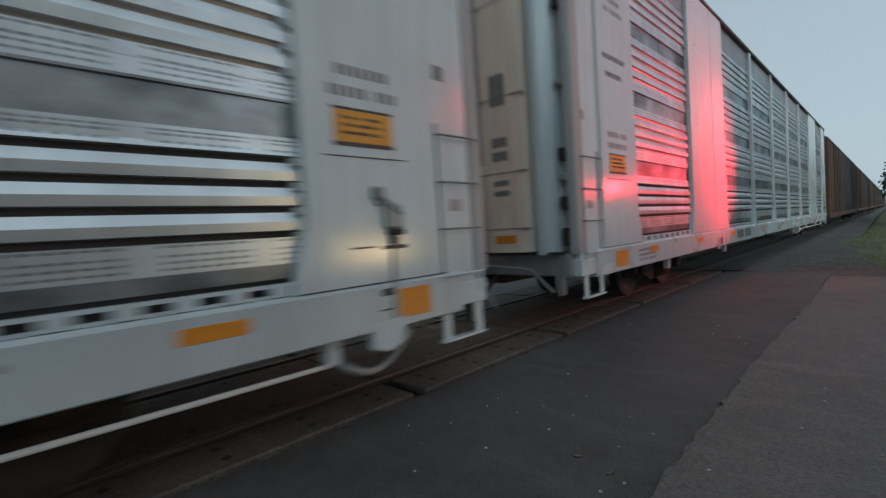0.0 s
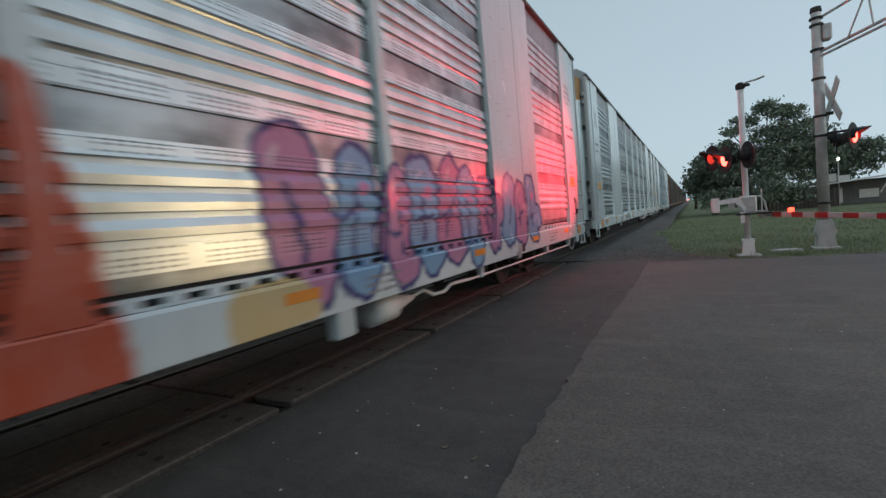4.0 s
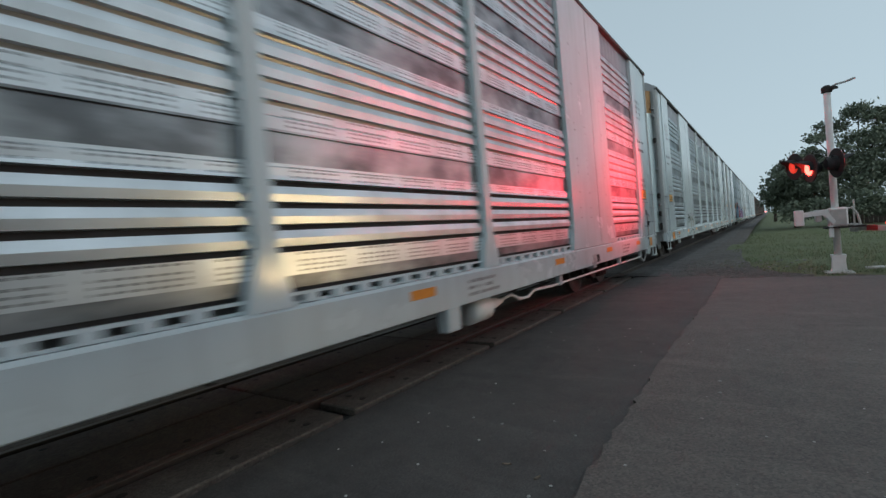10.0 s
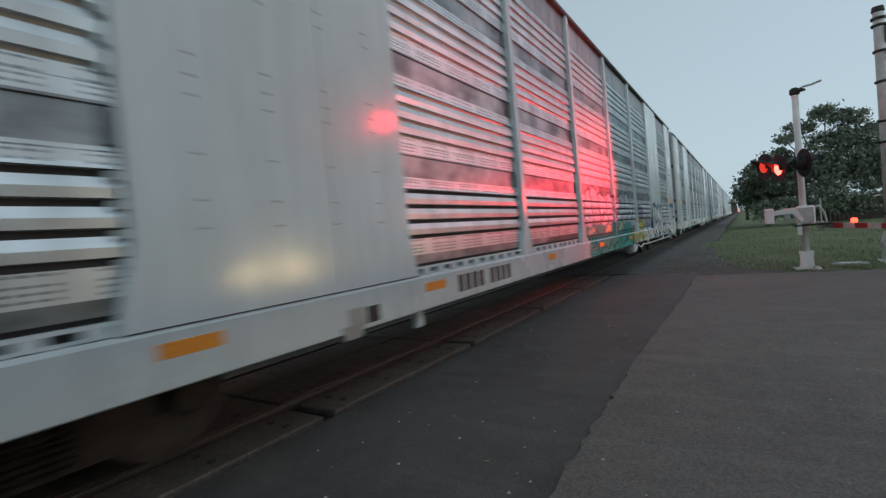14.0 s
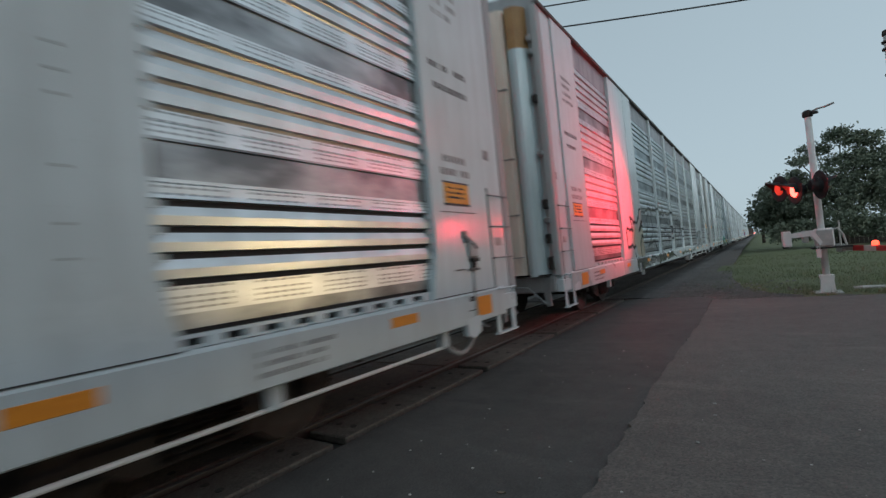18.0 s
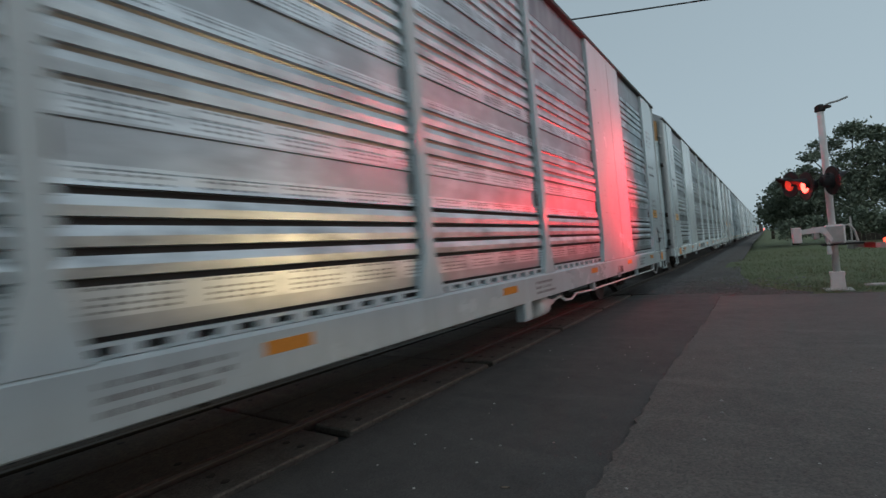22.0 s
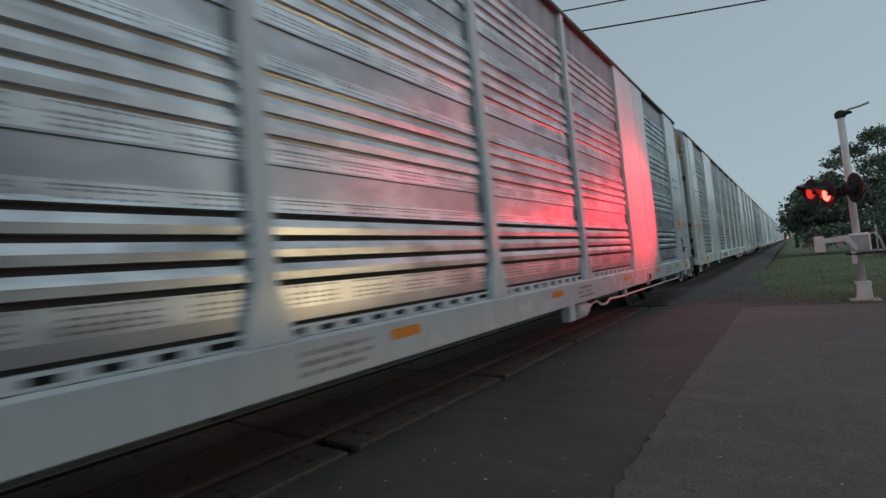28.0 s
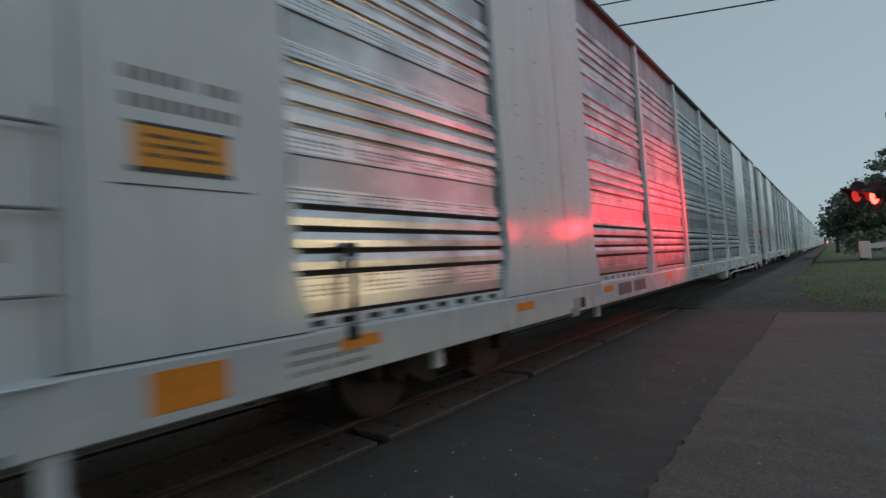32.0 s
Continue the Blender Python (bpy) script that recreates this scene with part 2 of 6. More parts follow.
    bump(n, l, p, noise_node(n, l, 1.7, 3, 0.5, (1, 0.6, 1)), 0.22, 0.05)
    return m


def car_paint(name, colour, dirt, shapes=(), rough=0.21):
    """White car paint: dust, rain streaks and rust specks, in a coat that still shines."""
    m, n, l, p = nodes_of(name)
    streak = ramp(n, l, noise_node(n, l, 2.4, 6, 0.62, (1, 3.0, 0.28)), 0.40, 0.78)
    blot = ramp(n, l, noise_node(n, l, 0.9, 5, 0.6), 0.42, 0.75)
    speck = math_node(n, l, "GREATER_THAN", noise_node(n, l, 34, 3, 0.6), 0.70)
    c = mix(n, l, math_node(n, l, "MULTIPLY", streak, 0.35), colour, dirt)
    c = mix(n, l, math_node(n, l, "MULTIPLY", blot, 0.25), c, dirt)
    c = mix(n, l, math_node(n, l, "MULTIPLY", speck, 0.35), c, (0.20, 0.12, 0.08))
    if shapes:
        c, cover = layer_paint(n, l, c, shapes)
    l.new(c, p.inputs["Base Color"])
    l.new(math_node(n, l, "MULTIPLY_ADD", blot, 0.15, rough - 0.05), p.inputs["Roughness"])
    wave = noise_node(n, l, 2.2, 3, 0.5)
    bump(n, l, p, wave, 0.16, 0.03)
    return m


WHITE = (0.615, 0.685, 0.705)
DUST = (0.37, 0.395, 0.395)
paint_white = car_paint("white_car_paint", WHITE, DUST)
# car white with some dust, darkened for the weaker light on the sill
sill_white = car_paint("dimmed_dusty_sill_paint", (0.53, 0.59, 0.605), (0.30, 0.315, 0.31), (), 0.3)
# one sheet twice: darker and brighter reflections painted into its bands
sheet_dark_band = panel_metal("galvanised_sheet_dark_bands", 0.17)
sheet_light_band = panel_metal("galvanised_sheet_light_bands", 0.44, (), 0.80)
top_sheet_metal = surface("weathered_top_sheet", (0.42, 0.42, 0.44), (0.20, 0.20, 0.22), 0.45, 0.4, 1.6, 14, 0.1, (1, 3, 0.5))
galv_post = surface("galvanised_post", (0.55, 0.60, 0.61), (0.36, 0.40, 0.41), 0.4, 0.45, 2, 40, 0.08, (2, 2, 0.3))
beige_paint = surface("beige_end_door_paint", (0.86, 0.77, 0.67), (0.68, 0.59, 0.50), 0.55, 0, 2, 30, 0.08, (2, 2, 0.4))
grey_flank = surface("dull_grey_paint", (0.36, 0.38, 0.38), (0.22, 0.23, 0.23), 0.5, 0.15, 2, 30, 0.1, (2, 2, 0.4))
flank_paint = surface("blue_grey_end_column", (0.62, 0.74, 0.77), (0.40, 0.49, 0.51), 0.38, 0.25, 1.5, 30, 0.08, (3, 3, 0.25))
post_grey = surface("dirty_grey_corner_post", (0.43, 0.45, 0.45), (0.27, 0.28, 0.28), 0.55, 0, 1.8, 30, 0.08, (3, 3, 0.3))
brown_paint = surface("tan_brown_paint", (0.42, 0.25, 0.10), (0.26, 0.14, 0.06), 0.6, 0, 2.5, 30, 0.1)
rust_paint = surface("rusty_brown_car_paint", (0.17, 0.082, 0.042), (0.06, 0.042, 0.036), 0.75, 0, 0.9, 9, 0.15, (1, 1.5, 0.35))
grey_old = surface("old_grey_car_sheet", (0.16, 0.155, 0.15), (0.08, 0.075, 0.075), 0.65, 0.25, 0.7, 9, 0.12, (1, 1.5, 0.4))
eave_grime = surface("grimy_eave_rail", (0.13, 0.125, 0.12), (0.07, 0.068, 0.065), 0.8, 0, 1.5, 20, 0.1)
roof_metal = surface("roof_sheet", (0.42, 0.44, 0.45), (0.28, 0.28, 0.28), 0.5, 0.4, 1.5, 20, 0.1)
dark_iron = surface("dark_iron", (0.045, 0.038, 0.034), (0.02, 0.018, 0.016), 0.75, 0.2, 6, 50, 0.2)
truck_iron = surface("rusty_truck_iron", (0.060, 0.045, 0.036), (0.028, 0.022, 0.019), 0.8, 0.2, 8, 60, 0.25)
wheel_steel = surface("wheel_steel", (0.060, 0.048, 0.040), (0.030, 0.024, 0.021), 0.7, 0.2, 6, 60, 0.1)
rail_steel = surface("rail_steel", (0.070, 0.056, 0.046), (0.040, 0.033, 0.028), 0.7, 0.3, 8, 60, 0.15)
rail_shine = surface("worn_rail_head", (0.20, 0.185, 0.17), (0.12, 0.105, 0.095), 0.6, 0.4, 3, 60, 0.03)
# near-black that stands for shade in slots, gaps and inside the cars
shade_black = surface("near_black_shade", (0.060, 0.058, 0.058), (0.035, 0.034, 0.034), 0.9, 0, 4, 30, 0)
orange_tape = surface("orange_reflector", (0.80, 0.30, 0.02), (0.62, 0.20, 0.015), 0.4, 0, 20, 120, 0.05)
slot_zinc = surface("dusty_zinc_slot", (0.66, 0.63, 0.58), (0.46, 0.43, 0.39), 0.36, 0.8, 4, 30, 0)
black_mark = surface("black_stencil_paint", (0.035, 0.035, 0.037), (0.06, 0.06, 0.06), 0.55, 0, 20, 90, 0)
grey_mark = surface("faded_stencil_paint", (0.16, 0.16, 0.165), (0.24, 0.24, 0.24), 0.55, 0, 20, 90, 0)
yellow_sticker = surface("yellow_notice_plate", (0.78, 0.36, 0.03), (0.62, 0.27, 0.02), 0.45, 0, 10, 90, 0)
hose_rubber = surface("air_hose_rubber", (0.42, 0.42, 0.41), (0.26, 0.26, 0.25), 0.6, 0, 10, 80, 0.1)
aluminium = surface("signal_aluminium", (0.60, 0.58, 0.55), (0.40, 0.38, 0.36), 0.5, 0.35, 5, 60, 0.08)
white_enamel = surface("white_enamel", (0.84, 0.84, 0.82), (0.68, 0.68, 0.66), 0.45, 0, 5, 60, 0.05)
black_enamel = surface("matt_black_enamel", (0.02, 0.02, 0.021), (0.012, 0.012, 0.012), 0.65, 0, 8, 60, 0.05)
red_tape = surface("red_gate_stripe", (0.55, 0.02, 0.02), (0.38, 0.015, 0.015), 0.4, 0, 14, 60, 0)
red_lens = glowing("lit_red_lens", (1.0, 0.035, 0.025), 13)
red_hood = glowing("lit_red_lens_seen_in_hood", (1.0, 0.07, 0.04), 0.40)
gate_glow = glowing("gate_arm_lens", (1.0, 0.06, 0.03), 3.5)
dead_lens = surface("dark_red_lens", (0.10, 0.008, 0.008), (0.05, 0.005, 0.005), 0.2, 0, 20, 60, 0)
amber_glow = glowing("warm_bulb", (1.0, 0.62, 0.18), 14)
white_glow = glowing("white_lamp", (1.0, 0.97, 0.9), 12)


def ground_material(name, colours, rough=0.9, scale=0.35, fine=55, relief=0.5, cracks=0.0, grit=0.0, distance=0.012):
    m, n, l, p = nodes_of(name)
    big = ramp(n, l, noise_node(n, l, scale, 6, 0.62), 0.36, 0.68)
    mid = ramp(n, l, noise_node(n, l, scale * 9, 5, 0.65), 0.36, 0.70)
    tiny = noise_node(n, l, fine, 3, 0.7)
    c = mix(n, l, big, colours[0], colours[1])
    c = mix(n, l, math_node(n, l, "MULTIPLY", mid, 0.55), c, colours[2])
    smear = ramp(n, l, noise_node(n, l, 1.0, 6, 0.65, (0.45, 3.2, 1)), 0.52, 0.80)
    c = mix(n, l, math_node(n, l, "MULTIPLY", smear, 0.45), c, tuple(min(1.0, q * 1.45) for q in colours[2]))
    oil = ramp(n, l, noise_node(n, l, 0.7, 4, 0.6, (1.6, 0.6, 1)), 0.55, 0.78)
    c = mix(n, l, math_node(n, l, "MULTIPLY", oil, 0.45), c, tuple(q * 0.6 for q in colours[1]))
    h = tiny
    if grit:
        tc = n.new("ShaderNodeTexCoord")
        vor = n.new("ShaderNodeTexVoronoi")
        vor.inputs["Scale"].default_value = grit
        l.new(tc.outputs["Object"], vor.inputs["Vector"])
        spot = math_node(n, l, "MULTIPLY_ADD", vor.outputs["Color"], 0.70, 0.63)
        hs = n.new("ShaderNodeHueSaturation")
        l.new(spot, hs.inputs["Value"])
        l.new(c, hs.inputs["Color"])
        c = hs.outputs[0]
        h = math_node(n, l, "SUBTRACT", tiny, vor.outputs["Distance"])
    if cracks:
        tc = n.new("ShaderNodeTexCoord")
        warp = n.new("ShaderNodeTexNoise")
        warp.inputs["Scale"].default_value = 1.3
        l.new(tc.outputs["Object"], warp.inputs["Vector"])
        add = n.new("ShaderNodeVectorMath")
        add.operation = "MULTIPLY_ADD"
        l.new(warp.outputs["Color"], add.inputs[0])
        add.inputs[1].default_value = (1.1, 1.1, 0)
        l.new(tc.outputs["Object"], add.inputs[2])
        vor = n.new("ShaderNodeTexVoronoi")
        vor.feature = "DISTANCE_TO_EDGE"
        vor.inputs["Scale"].default_value = 0.42
        l.new(add.outputs[0], vor.inputs["Vector"])
        line = math_node(n, l, "LESS_THAN", vor.outputs["Distance"], 0.006)
        broken = math_node(n, l, "GREATER_THAN", noise_node(n, l, 0.8, 3), 0.52)
        line = math_node(n, l, "MULTIPLY", line, broken)
        c = mix(n, l, math_node(n, l, "MULTIPLY", line, cracks), c, (0.02, 0.02, 0.02))
    l.new(c, p.inputs["Base Color"])
    l.new(math_node(n, l, "MULTIPLY_ADD", tiny, 0.15, rough - 0.1), p.inputs["Roughness"])
    bump(n, l, p, h, relief, distance)
    return m


asphalt_new = ground_material("dark_asphalt", ((0.073, 0.065, 0.060), (0.042, 0.038, 0.036), (0.102, 0.091, 0.083)), 0.74, 0.5, 160, 0.2, 0.0, 130)
pavement_old = ground_material("worn_grey_pavement", ((0.130, 0.108, 0.096), (0.085, 0.071, 0.064), (0.160, 0.135, 0.119)), 0.76, 0.4, 110, 0.22, 0.0, 75)
crossing_concrete = ground_material("crossing_concrete", ((0.105, 0.090, 0.074), (0.062, 0.053, 0.045), (0.135, 0.116, 0.096)), 0.85, 0.9, 130, 0.4, 0.0, 60)
gauge_concrete = ground_material("oily_gauge_panel", ((0.120, 0.090, 0.068), (0.070, 0.052, 0.040), (0.150, 0.116, 0.090)), 0.8, 0.9, 130, 0.4, 0.0, 60)
grass_ground = ground_material("mown_grass", ((0.115, 0.155, 0.062), (0.155, 0.180, 0.085), (0.150, 0.130, 0.092)), 0.95, 0.25, 60, 1.0, 0, 18, 0.03)
gravel = ground_material("ballast_gravel", ((0.125, 0.115, 0.112), (0.080, 0.074, 0.072), (0.17, 0.158, 0.150)), 0.95, 0.4, 40, 1.0, 0, 16, 0.04)
dirt = ground_material("dark_dirt_and_gravel", ((0.120, 0.105, 0.096), (0.080, 0.070, 0.064), (0.155, 0.138, 0.126)), 0.95, 0.5, 45, 1.0, 0, 20, 0.03)
street_mat = ground_material("far_street", ((0.10, 0.098, 0.096), (0.075, 0.074, 0.073), (0.12, 0.115, 0.11)), 0.9, 0.3, 80, 0.4, 0, 40)
sidewalk_mat = ground_material("pale_sidewalk", ((0.34, 0.32, 0.29), (0.27, 0.25, 0.23), (0.38, 0.36, 0.33)), 0.9, 0.6, 80, 0.3, 0, 30)
tie_wood = surface("creosoted_tie", (0.060, 0.048, 0.040), (0.032, 0.026, 0.022), 0.9, 0, 5, 60, 0.4, (1, 6, 6), 0.5)
stone_bit = surface("loose_stone", (0.26, 0.24, 0.22), (0.15, 0.14, 0.13), 0.9, 0, 20, 90, 0.3, None, 0.7)
chip_mat = surface("pale_stone_chip", (0.50, 0.48, 0.45), (0.30, 0.28, 0.26), 0.85, 0, 20, 90, 0.2, None, 0.8)
brick_mat = surface("red_brick", (0.24, 0.125, 0.092), (0.145, 0.082, 0.064), 0.9, 0, 5, 60, 0.3, None, 0.7)
mortar_mat = surface("mortar", (0.16, 0.125, 0.11), (0.11, 0.09, 0.08), 0.95, 0, 5, 60, 0.2)
leaf_mat = surface("dark_leaves", (0.145, 0.175, 0.125), (0.092, 0.115, 0.080), 0.75, 0, 0.5, 8, 0, None, 0.0)
bark = surface("bark", (0.07, 0.055, 0.045), (0.035, 0.028, 0.022), 0.95, 0, 4, 40, 0.5, (1, 1, 0.3))
pole_wood = surface("weathered_pole_wood", (0.060, 0.048, 0.040), (0.030, 0.025, 0.022), 0.9, 0, 3, 50, 0.3, (3, 3, 0.3))
wire_mat = surface("cable_sheath", (0.02, 0.02, 0.022), (0.03, 0.03, 0.03), 0.6, 0, 5, 50, 0)
dark_glass = surface("dim_window_pane", (0.035, 0.04, 0.042), (0.02, 0.022, 0.025), 0.06, 0, 2, 8, 0)
curtain_glow = glowing("lamplit_curtain", (0.55, 0.42, 0.26), 0.09)
white_frame = surface("white_window_paint", (0.66, 0.65, 0.62), (0.48, 0.47, 0.44), 0.6, 0, 6, 60, 0.05)
ped_yellow = surface("yellow_sign_sheet", (0.72, 0.42, 0.03), (0.55, 0.30, 0.02), 0.45, 0, 8, 60, 0)
shingle = surface("grey_roofing", (0.30, 0.31, 0.32), (0.20, 0.21, 0.22), 0.85, 0, 2, 40, 0.2)
canopy_tin = surface("canopy_tin", (0.34, 0.33, 0.32), (0.20, 0.19, 0.18), 0.6, 0.3, 3, 40, 0.1)


# ---- mesh helpers ----
class Shape:
    """Gathers points and faces of one part."""

    def __init__(self):
        self.v, self.f = [], []

    def box(self, x0, x1, y0, y1, z0, z1, c=0.0):
        """A box; c: chamfer of its edges."""
        b = len(self.v)
        if not c:
            self.v += [(x, y, z) for z in (z0, z1) for y in (y0, y1) for x in (x0, x1)]
            self.f += [tuple(b + i for i in q) for q in ((0, 2, 3, 1), (4, 5, 7, 6), (0, 1, 5, 4), (2, 6, 7, 3), (0, 4, 6, 2), (1, 3, 7, 5))]
            return self
        for z, e in ((z0, c), (z0 + c, 0), (z1 - c, 0), (z1, c)):
            for x, y in ((x0 + c, y0 + e), (x1 - c, y0 + e), (x1 - e, y0 + c), (x1 - e, y1 - c), (x1 - c, y1 - e), (x0 + c, y1 - e), (x0 + e, y1 - c), (x0 + e, y0 + c)):
                self.v.append((x, y, z))
        self.f.append(tuple(b + i for i in range(7, -1, -1)))
        self.f.append(tuple(b + 24 + i for i in range(8)))
        for k in range(3):
            for i in range(8):
                j = (i + 1) % 8
                self.f.append((b + 8 * k + i, b + 8 * k + j, b + 8 * k + 8 + j, b + 8 * k + 8 + i))
        return self

    def tube(self, path, r, sides=8, caps=True, r2=None):
        """A round bar along a path of points."""
        b = len(self.v)
        pts = [Vector(p) for p in path]
        for i, p in enumerate(pts):
            d = (pts[min(i + 1, len(pts) - 1)] - pts[max(i - 1, 0)]).normalized()
            side = d.orthogonal().normalized() if abs(d.z) > 0.99 else d.cross(Vector((0, 0, 1))).normalized()
            up = side.cross(d)
            rr = r if r2 is None else r + (r2 - r) * i / (len(pts) - 1)
            for k in range(sides):
                a = 2 * math.pi * k / sides
                self.v.append(tuple(p + side * (rr * math.cos(a)) + up * (rr * math.sin(a))))
        for i in range(len(pts) - 1):
            for k in range(sides):
                j = (k + 1) % sides
                self.f.append((b + i * sides + k, b + i * sides + j, b + (i + 1) * sides + j, b + (i + 1) * sides + k))
        if caps:
            self.f.append(tuple(b + k for k in range(sides - 1, -1, -1)))
            e = b + (len(pts) - 1) * sides
            self.f.append(tuple(e + k for k in range(sides)))
        return self

    def prism(self, outline, axis, a, b):
        """An outline of two coordinates pushed along an axis from a to b."""
        s = len(self.v)
        for w in (a, b):
            for p, q in outline:
                self.v.append({"x": (w, p, q), "y": (p, w, q), "z": (p, q, w)}[axis])
        k = len(outline)
        self.f.append(tuple(s + i for i in range(k)))
        self.f.append(tuple(s + k + i for i in range(k - 1, -1, -1)))
        for i in range(k):
            j = (i + 1) % k
            self.f.append((s + i, s + k + i, s + k + j, s + j))
        return self

    def turn(self, profile, at=(0, 0, 0), axis="z", sides=20):
        """A turned form: profile of (radius, height) about an axis."""
        b = len(self.v)
        for r, h in profile:
            for k in range(sides):
                a = 2 * math.pi * k / sides
                p, q = r * math.cos(a), r * math.sin(a)
                w = {"z": (p, q, h), "x": (h, p, q), "y": (p, h, q)}[axis]
                self.v.append((at[0] + w[0], at[1] + w[1], at[2] + w[2]))
        for i in range(len(profile) - 1):
            for k in range(sides):
                j = (k + 1) % sides
                self.f.append((b + i * sides + k, b + i * sides + j, b + (i + 1) * sides + j, b + (i + 1) * sides + k))
        self.f.append(tuple(b + k for k in range(sides)))
        e = b + (len(profile) - 1) * sides
        self.f.append(tuple(e + k for k in range(sides)))
        return self

    def mesh(self, name):
        me = bpy.data.meshes.new(name)
        me.from_pydata(self.v, [], self.f)
        bm = bmesh.new()
        bm.from_mesh(me)
        bmesh.ops.recalc_face_normals(bm, faces=bm.faces)
        bm.to_mesh(me)
        bm.free()
        return me


def part(name, shape, material, parent=None, label="", at=None, smooth=False):
    me = shape.mesh(name) if isinstance(shape, Shape) else shape
    if not me.materials:
        me.materials.append(material)
    if smooth:
        me.polygons.foreach_set("use_smooth", [True] * len(me.polygons))
    ob = new(name, me)
    if parent is not None:
        ob.parent = parent
    if at is not None:
        ob.matrix_basis = at
    if label:
        ob["label"] = label
    return ob


def thing(name, at, label, category, group=""):
    ob = new(name)
    ob.empty_display_size = 0.2
    ob.matrix_basis = at
    return tagged(ob, label, category, group)


def structure(name, shape, material, label="", smooth=False):
    return tagged(part(name, shape, material, None, label, None, smooth), kind="structure")


# ---- ground, road and track ----
TRACK = -4.3          # x of the track's middle
SIDE = 1.6            # half width of a car
GAUGE = 0.7525        # rail's middle from the track's middle
Y0, Y1 = -9.0, 12.6   # the crossing's ends along the track


def height_at(x, y):
    """Lie of the land: flat at the crossing, a low bank up to the shops beyond the track."""
    h = -0.06
    if x < -9:
        h += min(1.0, (-9 - x) / 9.0) * 0.46
    if -6.7 < x < -2.1:
        h = -0.30
    if y > 25:
        h -= min(1.0, (y - 25) / 30.0) * 0.35
    if y > 13 and x > -2:
        h += 0.05 * math.sin(x * 0.6) * math.sin(y * 0.45)
    return h


def build_ground():
    s = Shape()
    xs = [-900, -300, -120, -60, -40, -30] + [-26 + i for i in range(0, 18)] + [-7.5, -6.6, -2.2, -1.5] + [i * 1.5 for i in range(0, 18)] + [32, 45, 70, 120, 300, 900]
    ys = [-700, -200, -80, -40, -25, -16, -9.6] + [-6 + 3 * i for i in range(0, 6)] + [11.4] + [12.7 + 1.5 * i for i in range(0, 24)] + [55, 70, 100, 160, 300, 600, 1800]
    for x in xs:
        for y in ys:
            s.v.append((x, y, height_at(x, y)))
    k = len(ys)
    for i in range(len(xs) - 1):
        for j in range(k - 1):
            a = i * k + j
            s.f.append((a, a + k, a + k + 1, a + 1))
    structure("ground", s, grass_ground, "mown green and dry grass on flat ground", True)
    # dark asphalt between the crossing and the old pavement, with a ragged seam
    rng = random.Random(4)
    seam = []
    y = Y0
    while y < 11.75:
        x = -0.94 + rng.uniform(-0.022, 0.022) + 0.02 * math.sin(y * 0.9)
        seam.append((x, y))
        y += rng.uniform(0.05, 0.20)
    seam.append((-0.88, 11.75))
    a = Shape()
    a.prism([(-2.93, Y0)] + seam + [(-0.95, 12.2), (-1.3, 12.65), (-1.9, 12.5), (-2.5, 12.75), (-2.93, 12.6)], "z", -0.12, -0.026)
    structure("road_asphalt", a, asphalt_new, "dark patched asphalt along the rails")
    b = Shape()
    far = [(30.0, 11.9), (12.0, 11.9)]
    x = 11.0
    while x > -0.8:
        far.append((x, 11.78 + rng.uniform(-0.05, 0.05) + 0.004 * x))
        x -= rng.uniform(0.25, 0.7)
    b.prism([(-0.98, Y0), (30.0, Y0)] + far + [(x, y) for x, y in reversed(seam)], "z", -0.12, 0.0)
    structure("road_pavement", b, pavement_old, "worn grey pavement with a ragged edge")
    # ballast
    bal = Shape()
    for y0, y1 in ((Y1 + 0.02, 900.0), (-300.0, Y0 - 0.02)):
        bal.prism([(TRACK - 2.9, -0.10), (TRACK - 1.7, 0.0), (TRACK - 1.5, -0.17), (TRACK + 1.5, -0.17), (TRACK + 1.7, 0.0), (TRACK + 2.95, -0.10)], "y", y0, y1)
    structure("ballast", bal, gravel, "grey ballast shoulder beside the rails")
    # gravel and dirt strewn past the road's end
    strip = Shape()
    strip.prism([(-1.6, 12.3), (-0.4, 11.7), (0.6, 12.0), (0.7, 12.5), (0.1, 13.3), (-0.45, 14.8), (-0.85, 18.5), (-1.1, 26.0), (-1.3, 60.0), (-2.4, 60.0), (-2.4, 12.4)], "z", -0.12, -0.045)
    structure("gravel_verge", strip, dirt, "gravel and dirt at the road's end")
    edge, x = [], 0.55
    while x < 10:
        edge.append((x, 12.30 + rng.uniform(-0.22, 0.25)))
        x += rng.uniform(0.2, 0.5)
    rim = Shape().prism([(0.5, 11.6), (10.0, 11.6)] + edge[::-1], "z", -0.12, -0.048)
    structure("dirt_verge", rim, dirt, "bare dirt rim between pavement and grass")


build_ground()
# unseen plain walls behind where one stands, added to darken the near train side
structure("wall_behind", Shape().box(3.0, 16.0, -4.9, -4.6, -0.1, 3.0, 0.02), grey_old, "unseen plain grey wall behind the road, added for shade")
structure("wall_beside", Shape().box(9.0, 9.3, -14.0, 1.0, -0.1, 4.2, 0.02), grey_old, "unseen plain grey wall across the road, added for shade")


